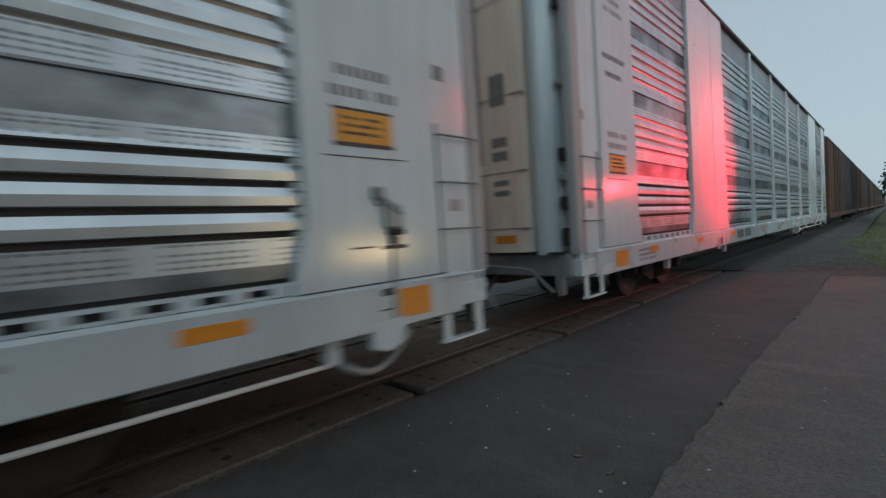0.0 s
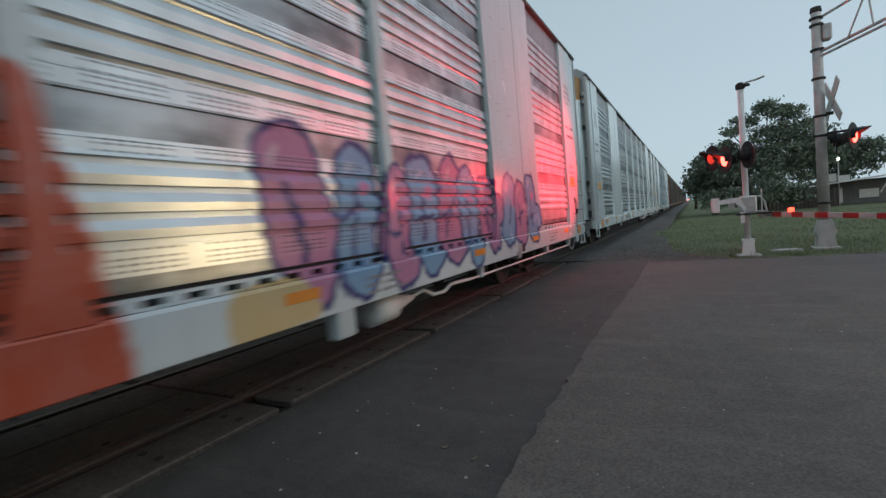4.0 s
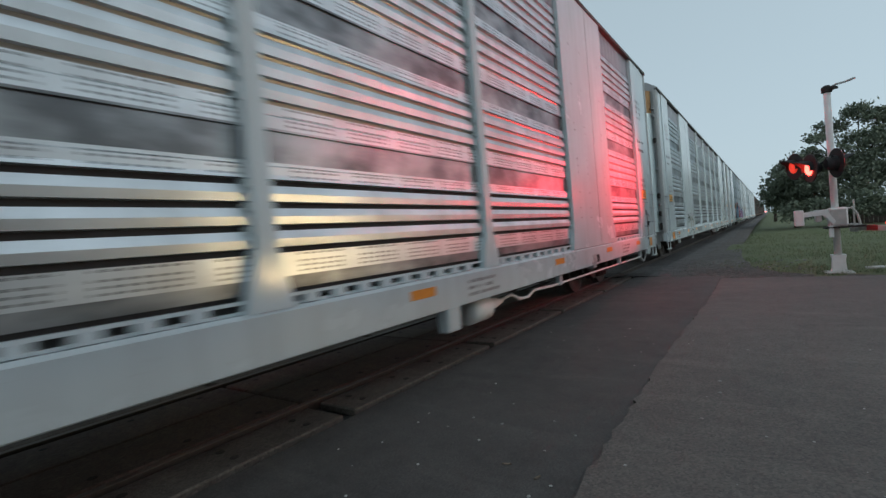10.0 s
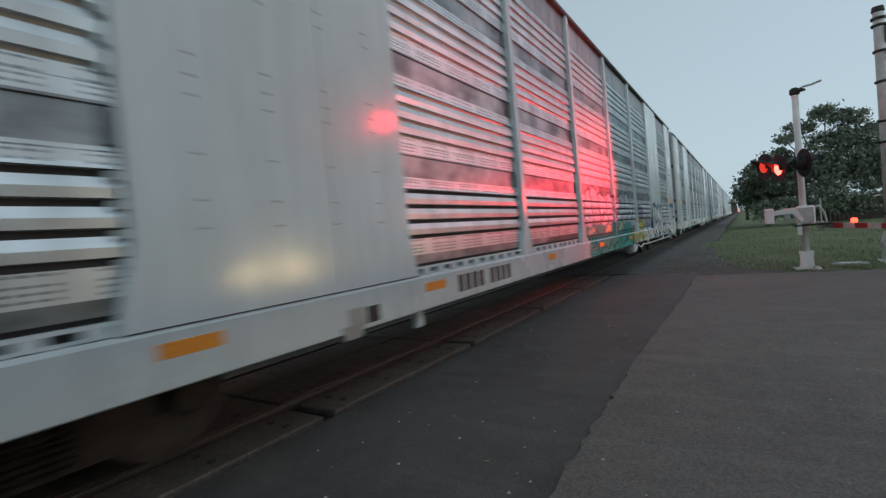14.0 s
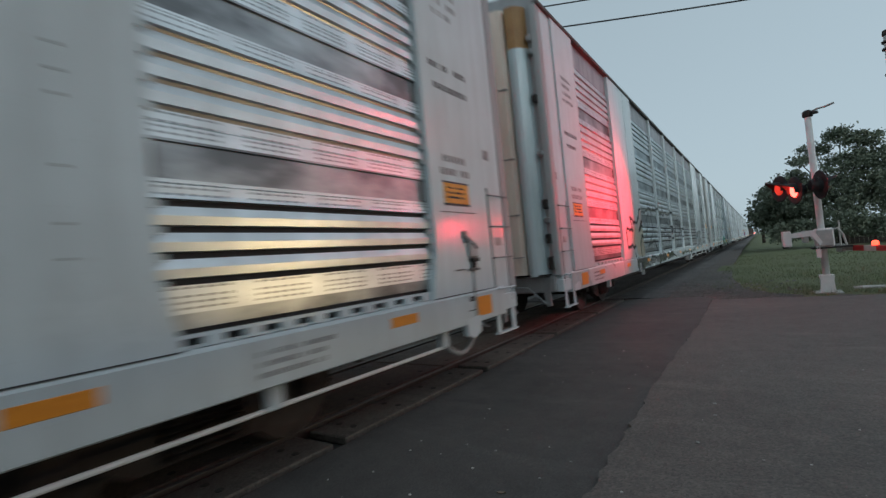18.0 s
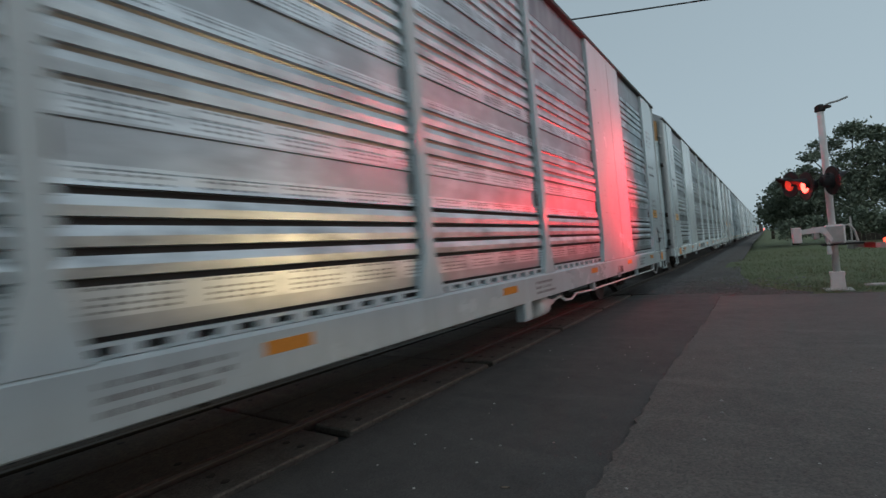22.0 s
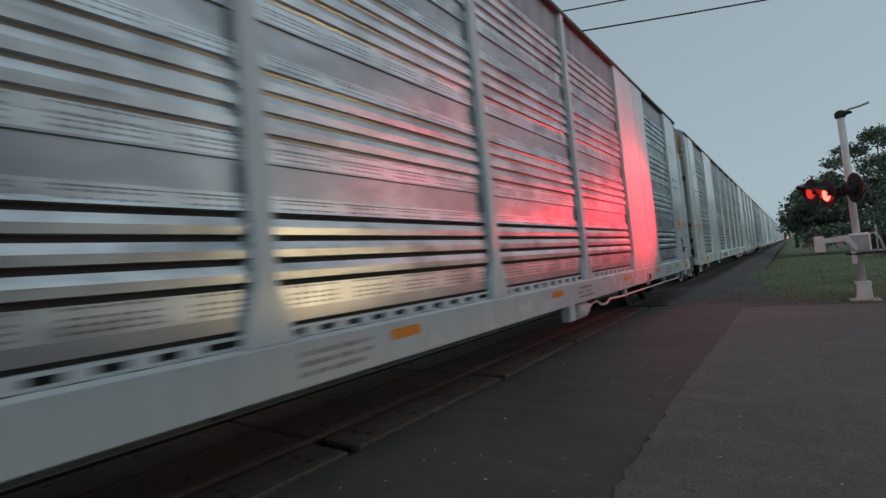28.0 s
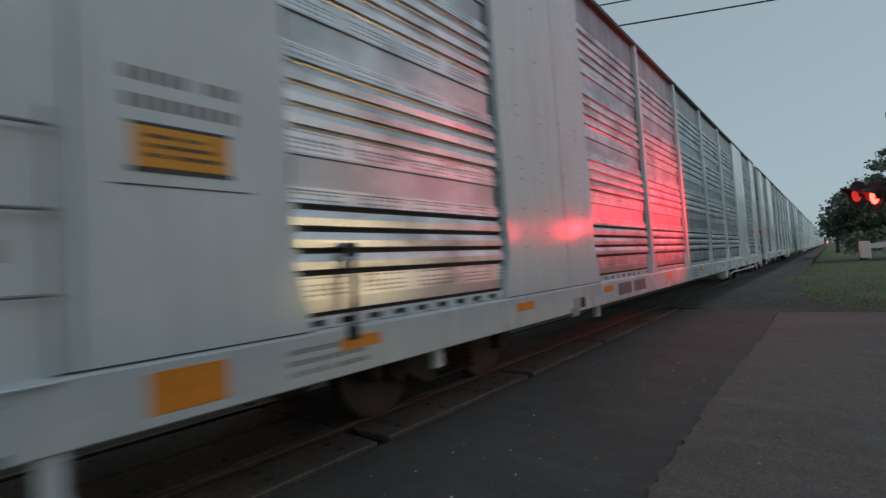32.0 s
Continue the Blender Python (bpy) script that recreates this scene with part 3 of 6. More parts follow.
def build_stones():
    rng = random.Random(11)
    me = []
    for k in range(4):
        s = Shape()
        s.turn([(0.3, -0.25), (0.9, -0.15), (1.0, 0.2), (0.55, 0.65), (0.1, 0.8)], (0, 0, 0), "z", 6)
        s.v = [(x * rng.uniform(0.7, 1.2), y * rng.uniform(0.7, 1.2), z * rng.uniform(0.6, 1.0)) for x, y, z in s.v]
        m = s.mesh("stone")
        m.materials.append(stone_bit)
        me.append(m)
    pale = []
    for m in me:
        p = m.copy()
        p.materials[0] = chip_mat
        pale.append(p)
    for i in range(190):
        if i < 100:
            x, y, r, z = rng.uniform(-2.6, 1.4), rng.uniform(1.6, 6.5), rng.uniform(0.003, 0.009) * rng.choice((1, 1, 1.7)), -0.010
        else:
            x, y, r, z = rng.uniform(-2.3, 0.9), rng.uniform(12.2, 16.5), rng.uniform(0.018, 0.05), -0.045
        if z > -0.02:
            z = 0.001 if x > -0.86 else -0.025
        ob = part("stone", pale[i % 4] if i < 100 else me[i % 4], stone_bit, None, "", Matrix.Translation((x, y, z + 0.2 * r)) @ Matrix.Rotation(rng.uniform(0, 6), 4, "Z") @ Matrix.Diagonal((r, r, r * 0.8, 1)))
        tagged(ob, "small loose grey stone on the ground", "stone", "loose stones")


build_stones()


def build_litter():
    """Dead leaves and pale bits lying on the dark asphalt."""
    tan = surface("dead_leaf", (0.26, 0.19, 0.14), (0.13, 0.095, 0.07), 0.8, 0, 20, 90, 0.2, None, 0.4)
    rng = random.Random(31)
    for x, y, turn in ((-1.40, 2.44, 20), (-1.17, 2.37, 70)):
        s = Shape()
        for k in range(7):
            f = k / 6 - 0.5
            w = 0.010 * math.cos(f * 3.0) + 0.001
            s.v += [(f * 0.055, -w, 0.003 + 0.005 * f * f * 4), (f * 0.055, 0, 0.001), (f * 0.055, w, 0.004 + 0.003 * f * f * 4)]
        for k in range(6):
            b = 3 * k
            s.f += [(b, b + 3, b + 4, b + 1), (b + 1, b + 4, b + 5, b + 2)]
        n = len(s.v)
        s.v += [(p, q, r - 0.0015) for p, q, r in s.v]
        s.f += [tuple(i + n for i in reversed(q)) for q in s.f]
        tagged(part("dead_leaf", s, tan, None, "", pose(x, y, 0.002 if x > -0.9 else -0.024, 0, 0, turn)), "small curled brown dead leaf on the asphalt", "leaf", "dead leaves")
    for x, y in ((-1.26, 2.69), (-1.16, 2.98), (-2.34, 2.35), (-2.05, 1.73), (-2.32, 2.74), (-0.76, 2.66), (-1.07, 2.32), (-1.9, 2.2)):
        s = Shape().turn([(0.004, 0.0), (0.010, 0.002), (0.009, 0.006), (0.003, 0.008)], (0, 0, 0), "z", 6)
        tagged(part("stone_chip", s, chip_mat, None, "", pose(x, y, 0.001 if x > -0.9 else -0.025, 0, 0, rng.uniform(0, 360))), "pale stone chip on the asphalt", "stone", "pale chips")


build_litter()


def rail_shape(y0, y1, x):
    prof = [(-0.07, -0.17), (0.07, -0.17), (0.07, -0.155), (0.012, -0.135), (0.012, -0.045), (0.036, -0.035), (0.036, -0.004), (-0.036, -0.004), (-0.036, -0.035), (-0.012, -0.045), (-0.012, -0.135), (-0.07, -0.155)]
    return Shape().prism([(x + p, q) for p, q in prof], "y", y0, y1)


for k, sx in enumerate((-1, 1)):
    x = TRACK + sx * GAUGE
    r = structure(f"rail_{k + 1}", rail_shape(-300, 900, x), rail_steel, "brown rusted steel rail")
    part("rail_head", Shape().box(x - 0.030, x + 0.030, -300, 900, -0.006, 0.0), rail_shine, r, "bright worn running surface")


def build_crossing():
    """Concrete panels of the crossing in rows along the rails, each piece with its own gaps."""
    rows_of = (("field_panels_near", TRACK + GAUGE + 0.085, -3.00, crossing_concrete),
               ("gauge_panels", TRACK - GAUGE + 0.105, TRACK + GAUGE - 0.105, gauge_concrete),
               ("field_panels_far", TRACK - 2 * GAUGE - 0.0, TRACK - GAUGE - 0.085, gauge_concrete))
    for name, x0, x1, m in rows_of:
        base = structure(name, Shape().box(x0 - 0.05, x1 + (0.066 if name == "field_panels_near" else 0.028), Y0, Y1, -0.17, -0.085), shade_black, "row of crossing panels between rail and road")
        y = 2.70 - 2.5 * 4
        piece = Shape().box(x0, x1, 0.07, 2.43, -0.085, -0.014, 0.012)
        halves = [piece]
        if name == "gauge_panels":
            mid = (x0 + x1) / 2
            halves = [Shape().box(x0, mid - 0.01, 0.02, 2.475, -0.085, -0.010, 0.012), Shape().box(mid + 0.01, x1, 0.02, 2.475, -0.085, -0.012, 0.012)]
        meshes = [h.mesh("panel") for h in halves]
        for me in meshes:
            me.materials.append(m)
        bolts = Shape()
        while y < Y1 - 0.6:
            for me in meshes:
                part("panel", me, m, base, "", pose(0, y, 0))
            for k in range(4):
                for xx in (x0 + 0.14, x1 - 0.14):
                    bolts.turn([(0.018, -0.02), (0.032, -0.0115), (0.030, -0.0085), (0.01, -0.008)], (xx, y + 0.3 + 0.62 * k, 0), "z", 8)
            y += 2.49
        tagged(part("bolt_row", bolts, dark_iron, base, "dark bolt heads in the panels"), kind="stuff")
    # far side road surface
    structure("road_far", Shape().box(-9.0, TRACK - 2 * GAUGE - 0.06, Y0, Y1, -0.12, -0.02), street_mat, "asphalt beyond the rails")


build_crossing()


def build_ties():
    base = structure("tie_bed", Shape().box(TRACK - 1.3, TRACK + 1.3, Y1 + 0.1, 40, -0.20, -0.175), gravel, "row of wooden ties in ballast")
    me = Shape().box(-1.28, 1.28, -0.11, 0.11, -0.19, -0.155, 0.012).mesh("tie")
    me.materials.append(tie_wood)
    y = Y1 + 0.4
    k = 0
    while y < 60:
        part("tie", me, tie_wood, base, "", pose(TRACK, y, 0, 0, 0, 0.6 * math.sin(k * 3.1)))
        y += 0.5
        k += 1
    rest = Shape()
    while y < 400:
        rest.box(TRACK - 1.28, TRACK + 1.28, y - 0.11, y + 0.11, -0.19, -0.155)
        y += 0.5
    tagged(part("far_ties", rest, tie_wood, base, "dark wooden ties"), kind="stuff")


build_ties()


# ---- the train ----
END, BAY1, WIDE, BAYS = 14.275, 12.56, 9.80, 7.47   # half length; end sheet / bay / wide sheet / middle bays, from the car's middle
PITCH = 30.4
BAY = BAYS * 2 / 5
SILL0, SILL1 = 0.66, 1.0
EAVE = 5.62


def louver_profile():
    """Section (x from the car's middle, z) of a ribbed side sheet, from the sill to the top sheet."""
    x = 1.515
    out = [(x, 1.12)]
    for tier in range(4):
        b = 1.375 + 1.03 * tier
        for k in range(4):
            z = b + 0.155 * k
            deep = 0.040 if tier == 0 else 0.031
            out += [(x + 0.002, z), (x - 0.026, z + 0.002), (x - (0.026 if tier == 0 else 0.013), z + deep), (x + 0.019, z + deep + 0.004)]
            if k < 3:
                out += [(x + 0.022, z + 0.075), (x + 0.024, z + 0.098), (x + 0.021, z + 0.106)]
            else:
                out += [(x + 0.012, z + 0.075), (x + 0.012, z + 0.13), (x, z + 0.14)]
        if tier < 3:
            top = b + 0.62
            out += [(x, top), (x - 0.012, top + 0.004), (x - 0.012, top + 0.226), (x + 0.008, top + 0.23), (x + 0.008, top + 0.33), (x, top + 0.34)]
    out.append((x, 5.10))
    return out


def sheet_from_profile(profile, y0, y1, back=0.03):
    s = Shape()
    for x, z in profile:
        s.v += [(x, y0, z), (x, y1, z), (x - back, y0, z), (x - back, y1, z)]
    for i in range(len(profile) - 1):
        a, b = 4 * i, 4 * i + 4
        s.f += [(a, a + 1, b + 1, b), (a + 2, b + 2, b + 3, a + 3), (a, b, b + 2, a + 2), (a + 1, a + 3, b + 3, b + 1)]
    s.slots = [4 * i for i in range(len(profile) - 1) if max(profile[i][0], profile[i + 1][0]) < 1.505 and min(profile[i][0], profile[i + 1][0]) < 1.495]
    e = 4 * (len(profile) - 1)
    s.f += [(0, 2, 3, 1), (e, e + 1, e + 3, e + 2)]
    return s


def text_bars(lines, x, y0, width, z_top, high, gap, rng, chars=True):
    """Stencilled lines of lettering as plain marks."""
    s = Shape()
    z = z_top
    for k in range(lines):
        y = y0
        end = y0 + width * rng.uniform(0.7, 1.0)
        while y < end:
            w = high * (0.62 if chars else rng.uniform(1.5, 3))
            if rng.random() > 0.12:
                s.box(x, x + 0.003, y, y + w, z - high, z)
            y += w + high * 0.28
        z -= high + gap
    return s


def marking_bars(x, y, z, high):
    """Two short groups of stencilled marks, four plain bars each."""
    s = Shape()
    for count in (4, 4):
        for k in range(count):
            s.box(x, x + 0.003, y, y + high * 0.64, z - high, z)
            y += high * 0.86
        y += high * 0.7
    return s


def ladder(y, z0, z1, x, rungs, width=0.46):
    s = Shape()
    for k in range(rungs):
        z = z0 + (z1 - z0) * k / max(1, rungs - 1)
        s.tube([(x, y, z), (x + 0.05, y, z), (x + 0.05, y + width, z), (x, y + width, z)], 0.010, 6)
    return s


def stirrup(y, x, w=0.5):
    s = Shape()
    s.box(x - 0.02, x - 0.005, y, y + 0.09, 0.44, 0.70)
    s.box(x - 0.02, x - 0.005, y + w - 0.09, y + w, 0.44, 0.70)
    s.box(x - 0.05, x + 0.02, y - 0.01, y + w + 0.01, 0.425, 0.445)
    return s


def wheelset(parent, y):
    s = Shape()
    s.tube([(-0.75, y, 0.455), (0.75, y, 0.455)], 0.085, 12)
    part("axle", s, truck_iron, parent)
    for sx in (-1, 1):
        w = Shape().turn([(0.20, sx * 0.66), (0.44, sx * 0.69), (0.485, sx * 0.69), (0.485, sx * 0.715), (0.46, sx * 0.72), (0.455, sx * 0.82), (0.36, sx * 0.82), (0.16, sx * 0.765), (0.12, sx * 0.85), (0.02, sx * 0.85)], (0, y, 0.460), "x", 28)
        part("wheel", w, wheel_steel, parent, "steel wheel")


def truck(car, y):
    root = new("truck")
    root.parent = car
    root.matrix_basis = pose(0, y, 0)
    for sx in (-1, 1):
        s = Shape()
        x0, x1 = sorted((sx * 0.92, sx * 1.06))
        s.prism([(-1.15, 0.42), (-1.15, 0.62), (-0.85, 0.66), (-0.40, 0.74), (0.40, 0.74), (0.85, 0.66), (1.15, 0.62), (1.15, 0.42), (0.75, 0.42), (0.45, 0.24), (-0.45, 0.24), (-0.75, 0.42)], "x", x0, x1)
        part("side_frame", s, truck_iron, root, "cast steel side frame")
        sp = Shape()
        for yy in (-0.2, 0.0, 0.2):
            for i in range(6):
                sp.turn([(0.06, 0.27 + i * 0.045), (0.085, 0.285 + i * 0.045), (0.06, 0.30 + i * 0.045)], (sx * 1.09, yy, 0), "z", 8)
        tagged(part("spring", sp, truck_iron, root), kind="stuff")
        for yy in (-0.88, 0.88):
            part("bearing_cap", Shape().turn([(0.12, 0.99), (0.12, 1.12), (0.09, 1.15), (0.03, 1.16)], (0, yy, 0.46), "x", 12) if sx > 0 else
                 Shape().turn([(0.12, -0.99), (0.12, -1.12), (0.09, -1.15), (0.03, -1.16)], (0, yy, 0.46), "x", 12), truck_iron, root)
    part("bolster", Shape().box(-1.1, 1.1, -0.2, 0.2, 0.45, 0.68, 0.02), truck_iron, root)
    for yy in (-0.88, 0.88):
        wheelset(root, yy)
    return root


def build_autorack():
    rng = random.Random(7)
    car = thing("autorack_car", pose(TRACK, 0, 0), "white and galvanised tall enclosed car-carrier rail car with ribbed sides", "rail car", "cars of the train")
    x = SIDE
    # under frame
    # deck colour near-black, with the shade inside the car put into it
    part("deck", Shape().box(-1.5, 1.5, -END + 0.1, END - 0.1, 0.93, 1.0), shade_black, car)
    part("centre_sill", Shape().box(-0.25, 0.25, -END + 0.2, END - 0.2, 0.55, 0.93), dark_iron, car)
    for k in range(9):
        yy = -8 + 2 * k
        part("cross_bearer", Shape().prism([(-1.5, 0.72), (-0.25, 0.58), (0.25, 0.58), (1.5, 0.72), (1.5, 0.93), (-1.5, 0.93)], "y", yy - 0.06, yy + 0.06), dark_iron, car)
    for sx, full in ((1, True), (-1, False)):
        mirror = Matrix.Identity(4) if sx > 0 else Matrix.Rotation(math.pi, 4, "Z")

        def side(name, shape, m, label="", smooth=False):
            ob = part(name, shape, m, car, label, mirror, smooth)
            return ob

        prof = [(x - 0.01, SILL0), (x - 0.13, SILL0), (x - 0.13, SILL0 + 0.02), (x - 0.03, SILL0 + 0.03), (x - 0.03, SILL1 - 0.02), (x - 0.13, SILL1), (x - 0.02, SILL1 + 0.005), (x, SILL1 - 0.02), (x, SILL0 + 0.01)]
        cuts = [-END + 0.35, -WIDE - 0.3, -BAYS, -BAYS + 2 * BAY, BAYS - 2 * BAY, BAYS, WIDE + 0.3, END - 0.35]
        for a, c in zip(cuts, cuts[1:]):
            side("side_sill", Shape().prism(prof, "y", a, c - 0.003), sill_white, "dusty white painted side sill, toned down for its dimmer light")
        bays = [(WIDE, BAY1)] + [(-BAYS + BAY * k, -BAYS + BAY * (k + 1)) for k in range(5)] + [(-BAY1, -WIDE)]
        prof = louver_profile()
        for y0, y1 in bays:
            ribbed = sheet_from_profile(prof, y0 + 0.06, y1 - 0.06)
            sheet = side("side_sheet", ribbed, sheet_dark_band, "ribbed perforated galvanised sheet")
            sheet.data.materials.append(shade_black)
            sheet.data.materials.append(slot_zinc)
            # slot backs of the lowest tier are near-black: their shade put into colour
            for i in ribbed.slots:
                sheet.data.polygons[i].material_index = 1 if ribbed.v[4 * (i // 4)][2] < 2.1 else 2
            side("top_sheet", Shape().box(x - 0.11, x - 0.08, y0 + 0.06, y1 - 0.06, 5.09, EAVE - 0.05), top_sheet_metal, "plain dull grey top sheet")
            if full:
                side("lower_rail", Shape().box(x - 0.10, x - 0.055, y0 + 0.15, y1 - 0.15, 1.068, 1.090), paint_white)
                # near-black strip in place of the shade below the sheet
                side("dark_gap", Shape().box(x - 0.16, x - 0.115, y0 + 0.06, y1 - 0.06, 1.0, 1.13), shade_black)
                lug = Shape().box(x - 0.125, x - 0.085, y0 + 0.1, y1 - 0.1, 1.003, 1.022)
                yy = y0 + 0.3
                while yy < y1 - 0.3:
                    lug.box(x - 0.115, x - 0.05, yy, yy + 0.12, 1.010, 1.068)
                    yy += 0.27
                tagged(side("lug_strip", lug, paint_white), kind="stuff")
                clamps = Shape()
                for tier in range(3):
                    for yy in (y0 + 0.055, y1 - 0.115):
                        clamps.box(x - 0.11, x - 0.075, yy, yy + 0.06, 2.01 + 1.03 * tier, 2.20 + 1.03 * tier, 0.008)
                tagged(side("clamp_strip", clamps, grey_mark), kind="stuff")
                for yy in (y0 + 0.06, y1 - 0.11):
                    edge = Shape()
                    for tier in range(4):
                        for k in range(4):
                            z = 1.36 + 1.03 * tier + 0.155 * k
                            edge.box(x - 0.09, x - 0.045, yy, yy + 0.05, z, z + 0.045)
                    tagged(side("clip_strip", edge, galv_post), kind="stuff")
        for k in range(1, 5):
            y = -BAYS + BAY * k
            p = Shape()
            p.prism([(y - 0.19, SILL1), (y + 0.19, SILL1), (y + 0.075, 1.42), (y + 0.065, EAVE), (y - 0.065, EAVE), (y - 0.075, 1.42)], "x", x - 0.09, x - 0.006)
            side("side_post", p, paint_white, "white post with flared foot")
        for y0, y1 in ((BAYS, WIDE), (-WIDE, -BAYS)):
            p = Shape()
            p.prism([(y0 - 0.16, SILL1 + 0.004), (y1 + 0.16, SILL1 + 0.004), (y1 + 0.05, 1.45), (y1 + 0.05, EAVE), (y0 - 0.05, EAVE), (y0 - 0.05, 1.45)], "x", x - 0.09, x - 0.010)
            w = side("wide_sheet", p, paint_white, "white smooth wide side panel")
            part("foot_seam", Shape().box(x - 0.03, x - 0.009, y0 - 0.15, y1 + 0.15, SILL1 + 0.002, SILL1 + 0.010), black_mark, w)
            if full:
                rv = Shape()
                for c in range(4):
                    for z in (1.55, 1.72, 2.0, 2.35, 2.47, 2.6, 3.1, 3.22, 3.9, 4.6):
                        yy = y0 + 0.35 + c * (y1 - y0 - 0.7) / 3
                        rv.box(x - 0.012, x - 0.004, yy - 0.018, yy + 0.018, z - 0.007, z + 0.007)
                tagged(part("rivet_strip", rv, grey_mark, w), kind="stuff")
                part("seam", Shape().box(x - 0.012, x - 0.0075, (y0 + y1) / 2 + 0.25, (y0 + y1) / 2 + 0.256, 1.06, EAVE - 0.1), grey_mark, w)
        for s in (1, -1):
            a, b = sorted((s * BAY1, s * END))
            p = Shape()
            lo, hi = (a - 0.05, b - 0.62) if s > 0 else (a + 0.62, b + 0.05)
            p.prism([(lo - (0.12 if s > 0 else 0), SILL1 + 0.004), (hi + (0.12 if s < 0 else 0), SILL1 + 0.004), (hi, 1.45), (hi, EAVE), (lo, EAVE), (lo, 1.45)], "x", x - 0.09, x - 0.010)
            e = side("end_sheet", p, paint_white, "white end panel with stencilled lettering")
            part("foot_seam", Shape().box(x - 0.03, x - 0.009, lo - 0.1, hi + 0.1, SILL1 + 0.002, SILL1 + 0.010), black_mark, e)
            lo2, hi2 = (b - 0.62, b) if s > 0 else (a, a + 0.62)
            q = Shape().box(x - 0.14, x - 0.035, lo2, hi2, 0.90, EAVE - 0.02, 0.012)
            c = side("corner_panel", q, paint_white, "white recessed corner panel with grab irons")
            part("end_sill", Shape().box(x - 0.15, x - 0.02, lo2 - 0.01, hi2, 0.70, 0.905, 0.01), paint_white, car, "", mirror)
            if full:
                for k in range(4):
                    part("grab_iron", ladder(lo2 + 0.08, 0.98 + 0.387 * k, 2, x - 0.03, 1), grey_mark if k else paint_white, c)
                for yy in (lo2 + 0.09, lo2 + 0.53):
                    part("ladder_rail", Shape().box(x - 0.037, x - 0.018, yy - 0.012, yy + 0.012, 0.80, 2.24, 0.003), post_grey, c, "grey ladder rail")
                part("stirrup_step", stirrup(lo2 + 0.05, x - 0.02), paint_white, car, "white hanging step")
                mid = (lo + hi) / 2
                part("notice_plate", Shape().box(x - 0.012, x - 0.002, mid - 0.33, mid + 0.17, 2.00, 2.22, 0.003), yellow_sticker, e, "yellow notice plate")
                fr = Shape().box(x - 0.012, x - 0.003, mid - 0.34, mid + 0.18, 1.975, 2.0).box(x - 0.012, x - 0.0045, mid - 0.34, mid + 0.18, 2.22, 2.24).box(x - 0.012, x - 0.005, mid - 0.42, mid + 0.30, 1.90, 1.908)
                part("plate_edge", fr, black_mark, e)
                tagged(part("notice_lettering", text_bars(3, x - 0.002, mid - 0.27, 0.4, 2.18, 0.022, 0.03, rng), black_mark, e), kind="stuff")
                tagged(part("stencil_lettering", text_bars(2, x - 0.012, mid - 0.36, 0.62, 2.53, 0.075, 0.07, rng), grey_mark, e), kind="stuff")
                tagged(part("stencil_lettering", text_bars(2, x - 0.012, mid - 0.40, 0.75, 3.55, 0.07, 0.16, rng), black_mark, e), kind="stuff")
                tagged(part("stencil_lettering", text_bars(4, x - 0.012, mid - 0.3, 0.6, 4.6, 0.07, 0.07, rng), grey_mark, e), kind="stuff")
                if s > 0:
                    br = Shape().box(x - 0.012, x + 0.02, mid - 0.06, mid + 0.05, 1.60, 1.70, 0.02).box(x - 0.012, x + 0.03, mid - 0.02, mid + 0.02, 1.56, 1.62, 0.008)
                    br.tube([(x + 0.01, mid + 0.02, 1.64), (x + 0.03, mid + 0.10, 1.55), (x + 0.03, mid + 0.19, 1.50)], 0.014, 6)
                    part("release_lever", br, grey_mark, e, "grey release lever")
                    hook = Shape().box(x - 0.012, x + 0.05, mid + 0.06, mid + 0.20, 1.345, 1.39, 0.012).box(x - 0.012, x + 0.035, mid + 0.08, mid + 0.14, 1.28, 1.35, 0.01)
                    part("lever_hook", hook, dark_iron, e, "black lever hook")
                    part("lever_plate", Shape().box(x - 0.012, x + 0.012, mid + 0.02, mid + 0.24, 1.245, 1.275, 0.006).box(x - 0.012, x + 0.006, mid - 0.24, mid - 0.06, 1.262, 1.276), black_mark, e, "black lever plate")
                    part("lever_box", Shape().box(x - 0.012, x + 0.03, mid + 0.03, mid + 0.21, 1.39, 1.58, 0.02), post_grey, e, "grey lever box")
                    part("sill_slot", Shape().box(x - 0.008, x + 0.003, mid - 0.02, mid + 0.12, 0.905, 0.96, 0.004).box(x - 0.008, x + 0.003, mid - 0.04, mid + 0.10, 0.80, 0.812), dark_iron, car, "dark slot in the end of the sill")
                    part("tie_plate", Shape().prism([(mid + 0.28, SILL0 + 0.03), (mid + 0.74, 0.52), (mid + 0.74, 0.50), (mid + 0.26, SILL0)], "x", x - 0.28, x - 0.20), grey_flank, car, "grey slanting brace below the sill")
                    part("lever_rod", Shape().tube([(x - 0.004, mid + 0.11, 1.32), (x - 0.004, mid + 0.10, 1.02), (x + 0.01, mid + 0.08, 0.74)], 0.018, 6), hose_rubber, e, "thin grey rod")
                    part("hose_bracket", Shape().prism([(mid - 0.14, 0.72), (mid + 0.20, 0.74), (mid + 0.16, 0.55), (mid + 0.02, 0.50), (mid - 0.12, 0.54)], "x", x - 0.06, x + 0.004), paint_white, car, "white hose bracket below the sill")
                tag = Shape().box(x - 0.012, x + 0.004, mid + 0.13, mid + 0.46, 0.72, 0.94, 0.003) if s > 0 else Shape().box(x - 0.012, x + 0.004, mid - 0.30, mid + 0.10, 0.72, 0.94, 0.003)
                part("reflector", tag, orange_tape, car, "orange reflective patch")
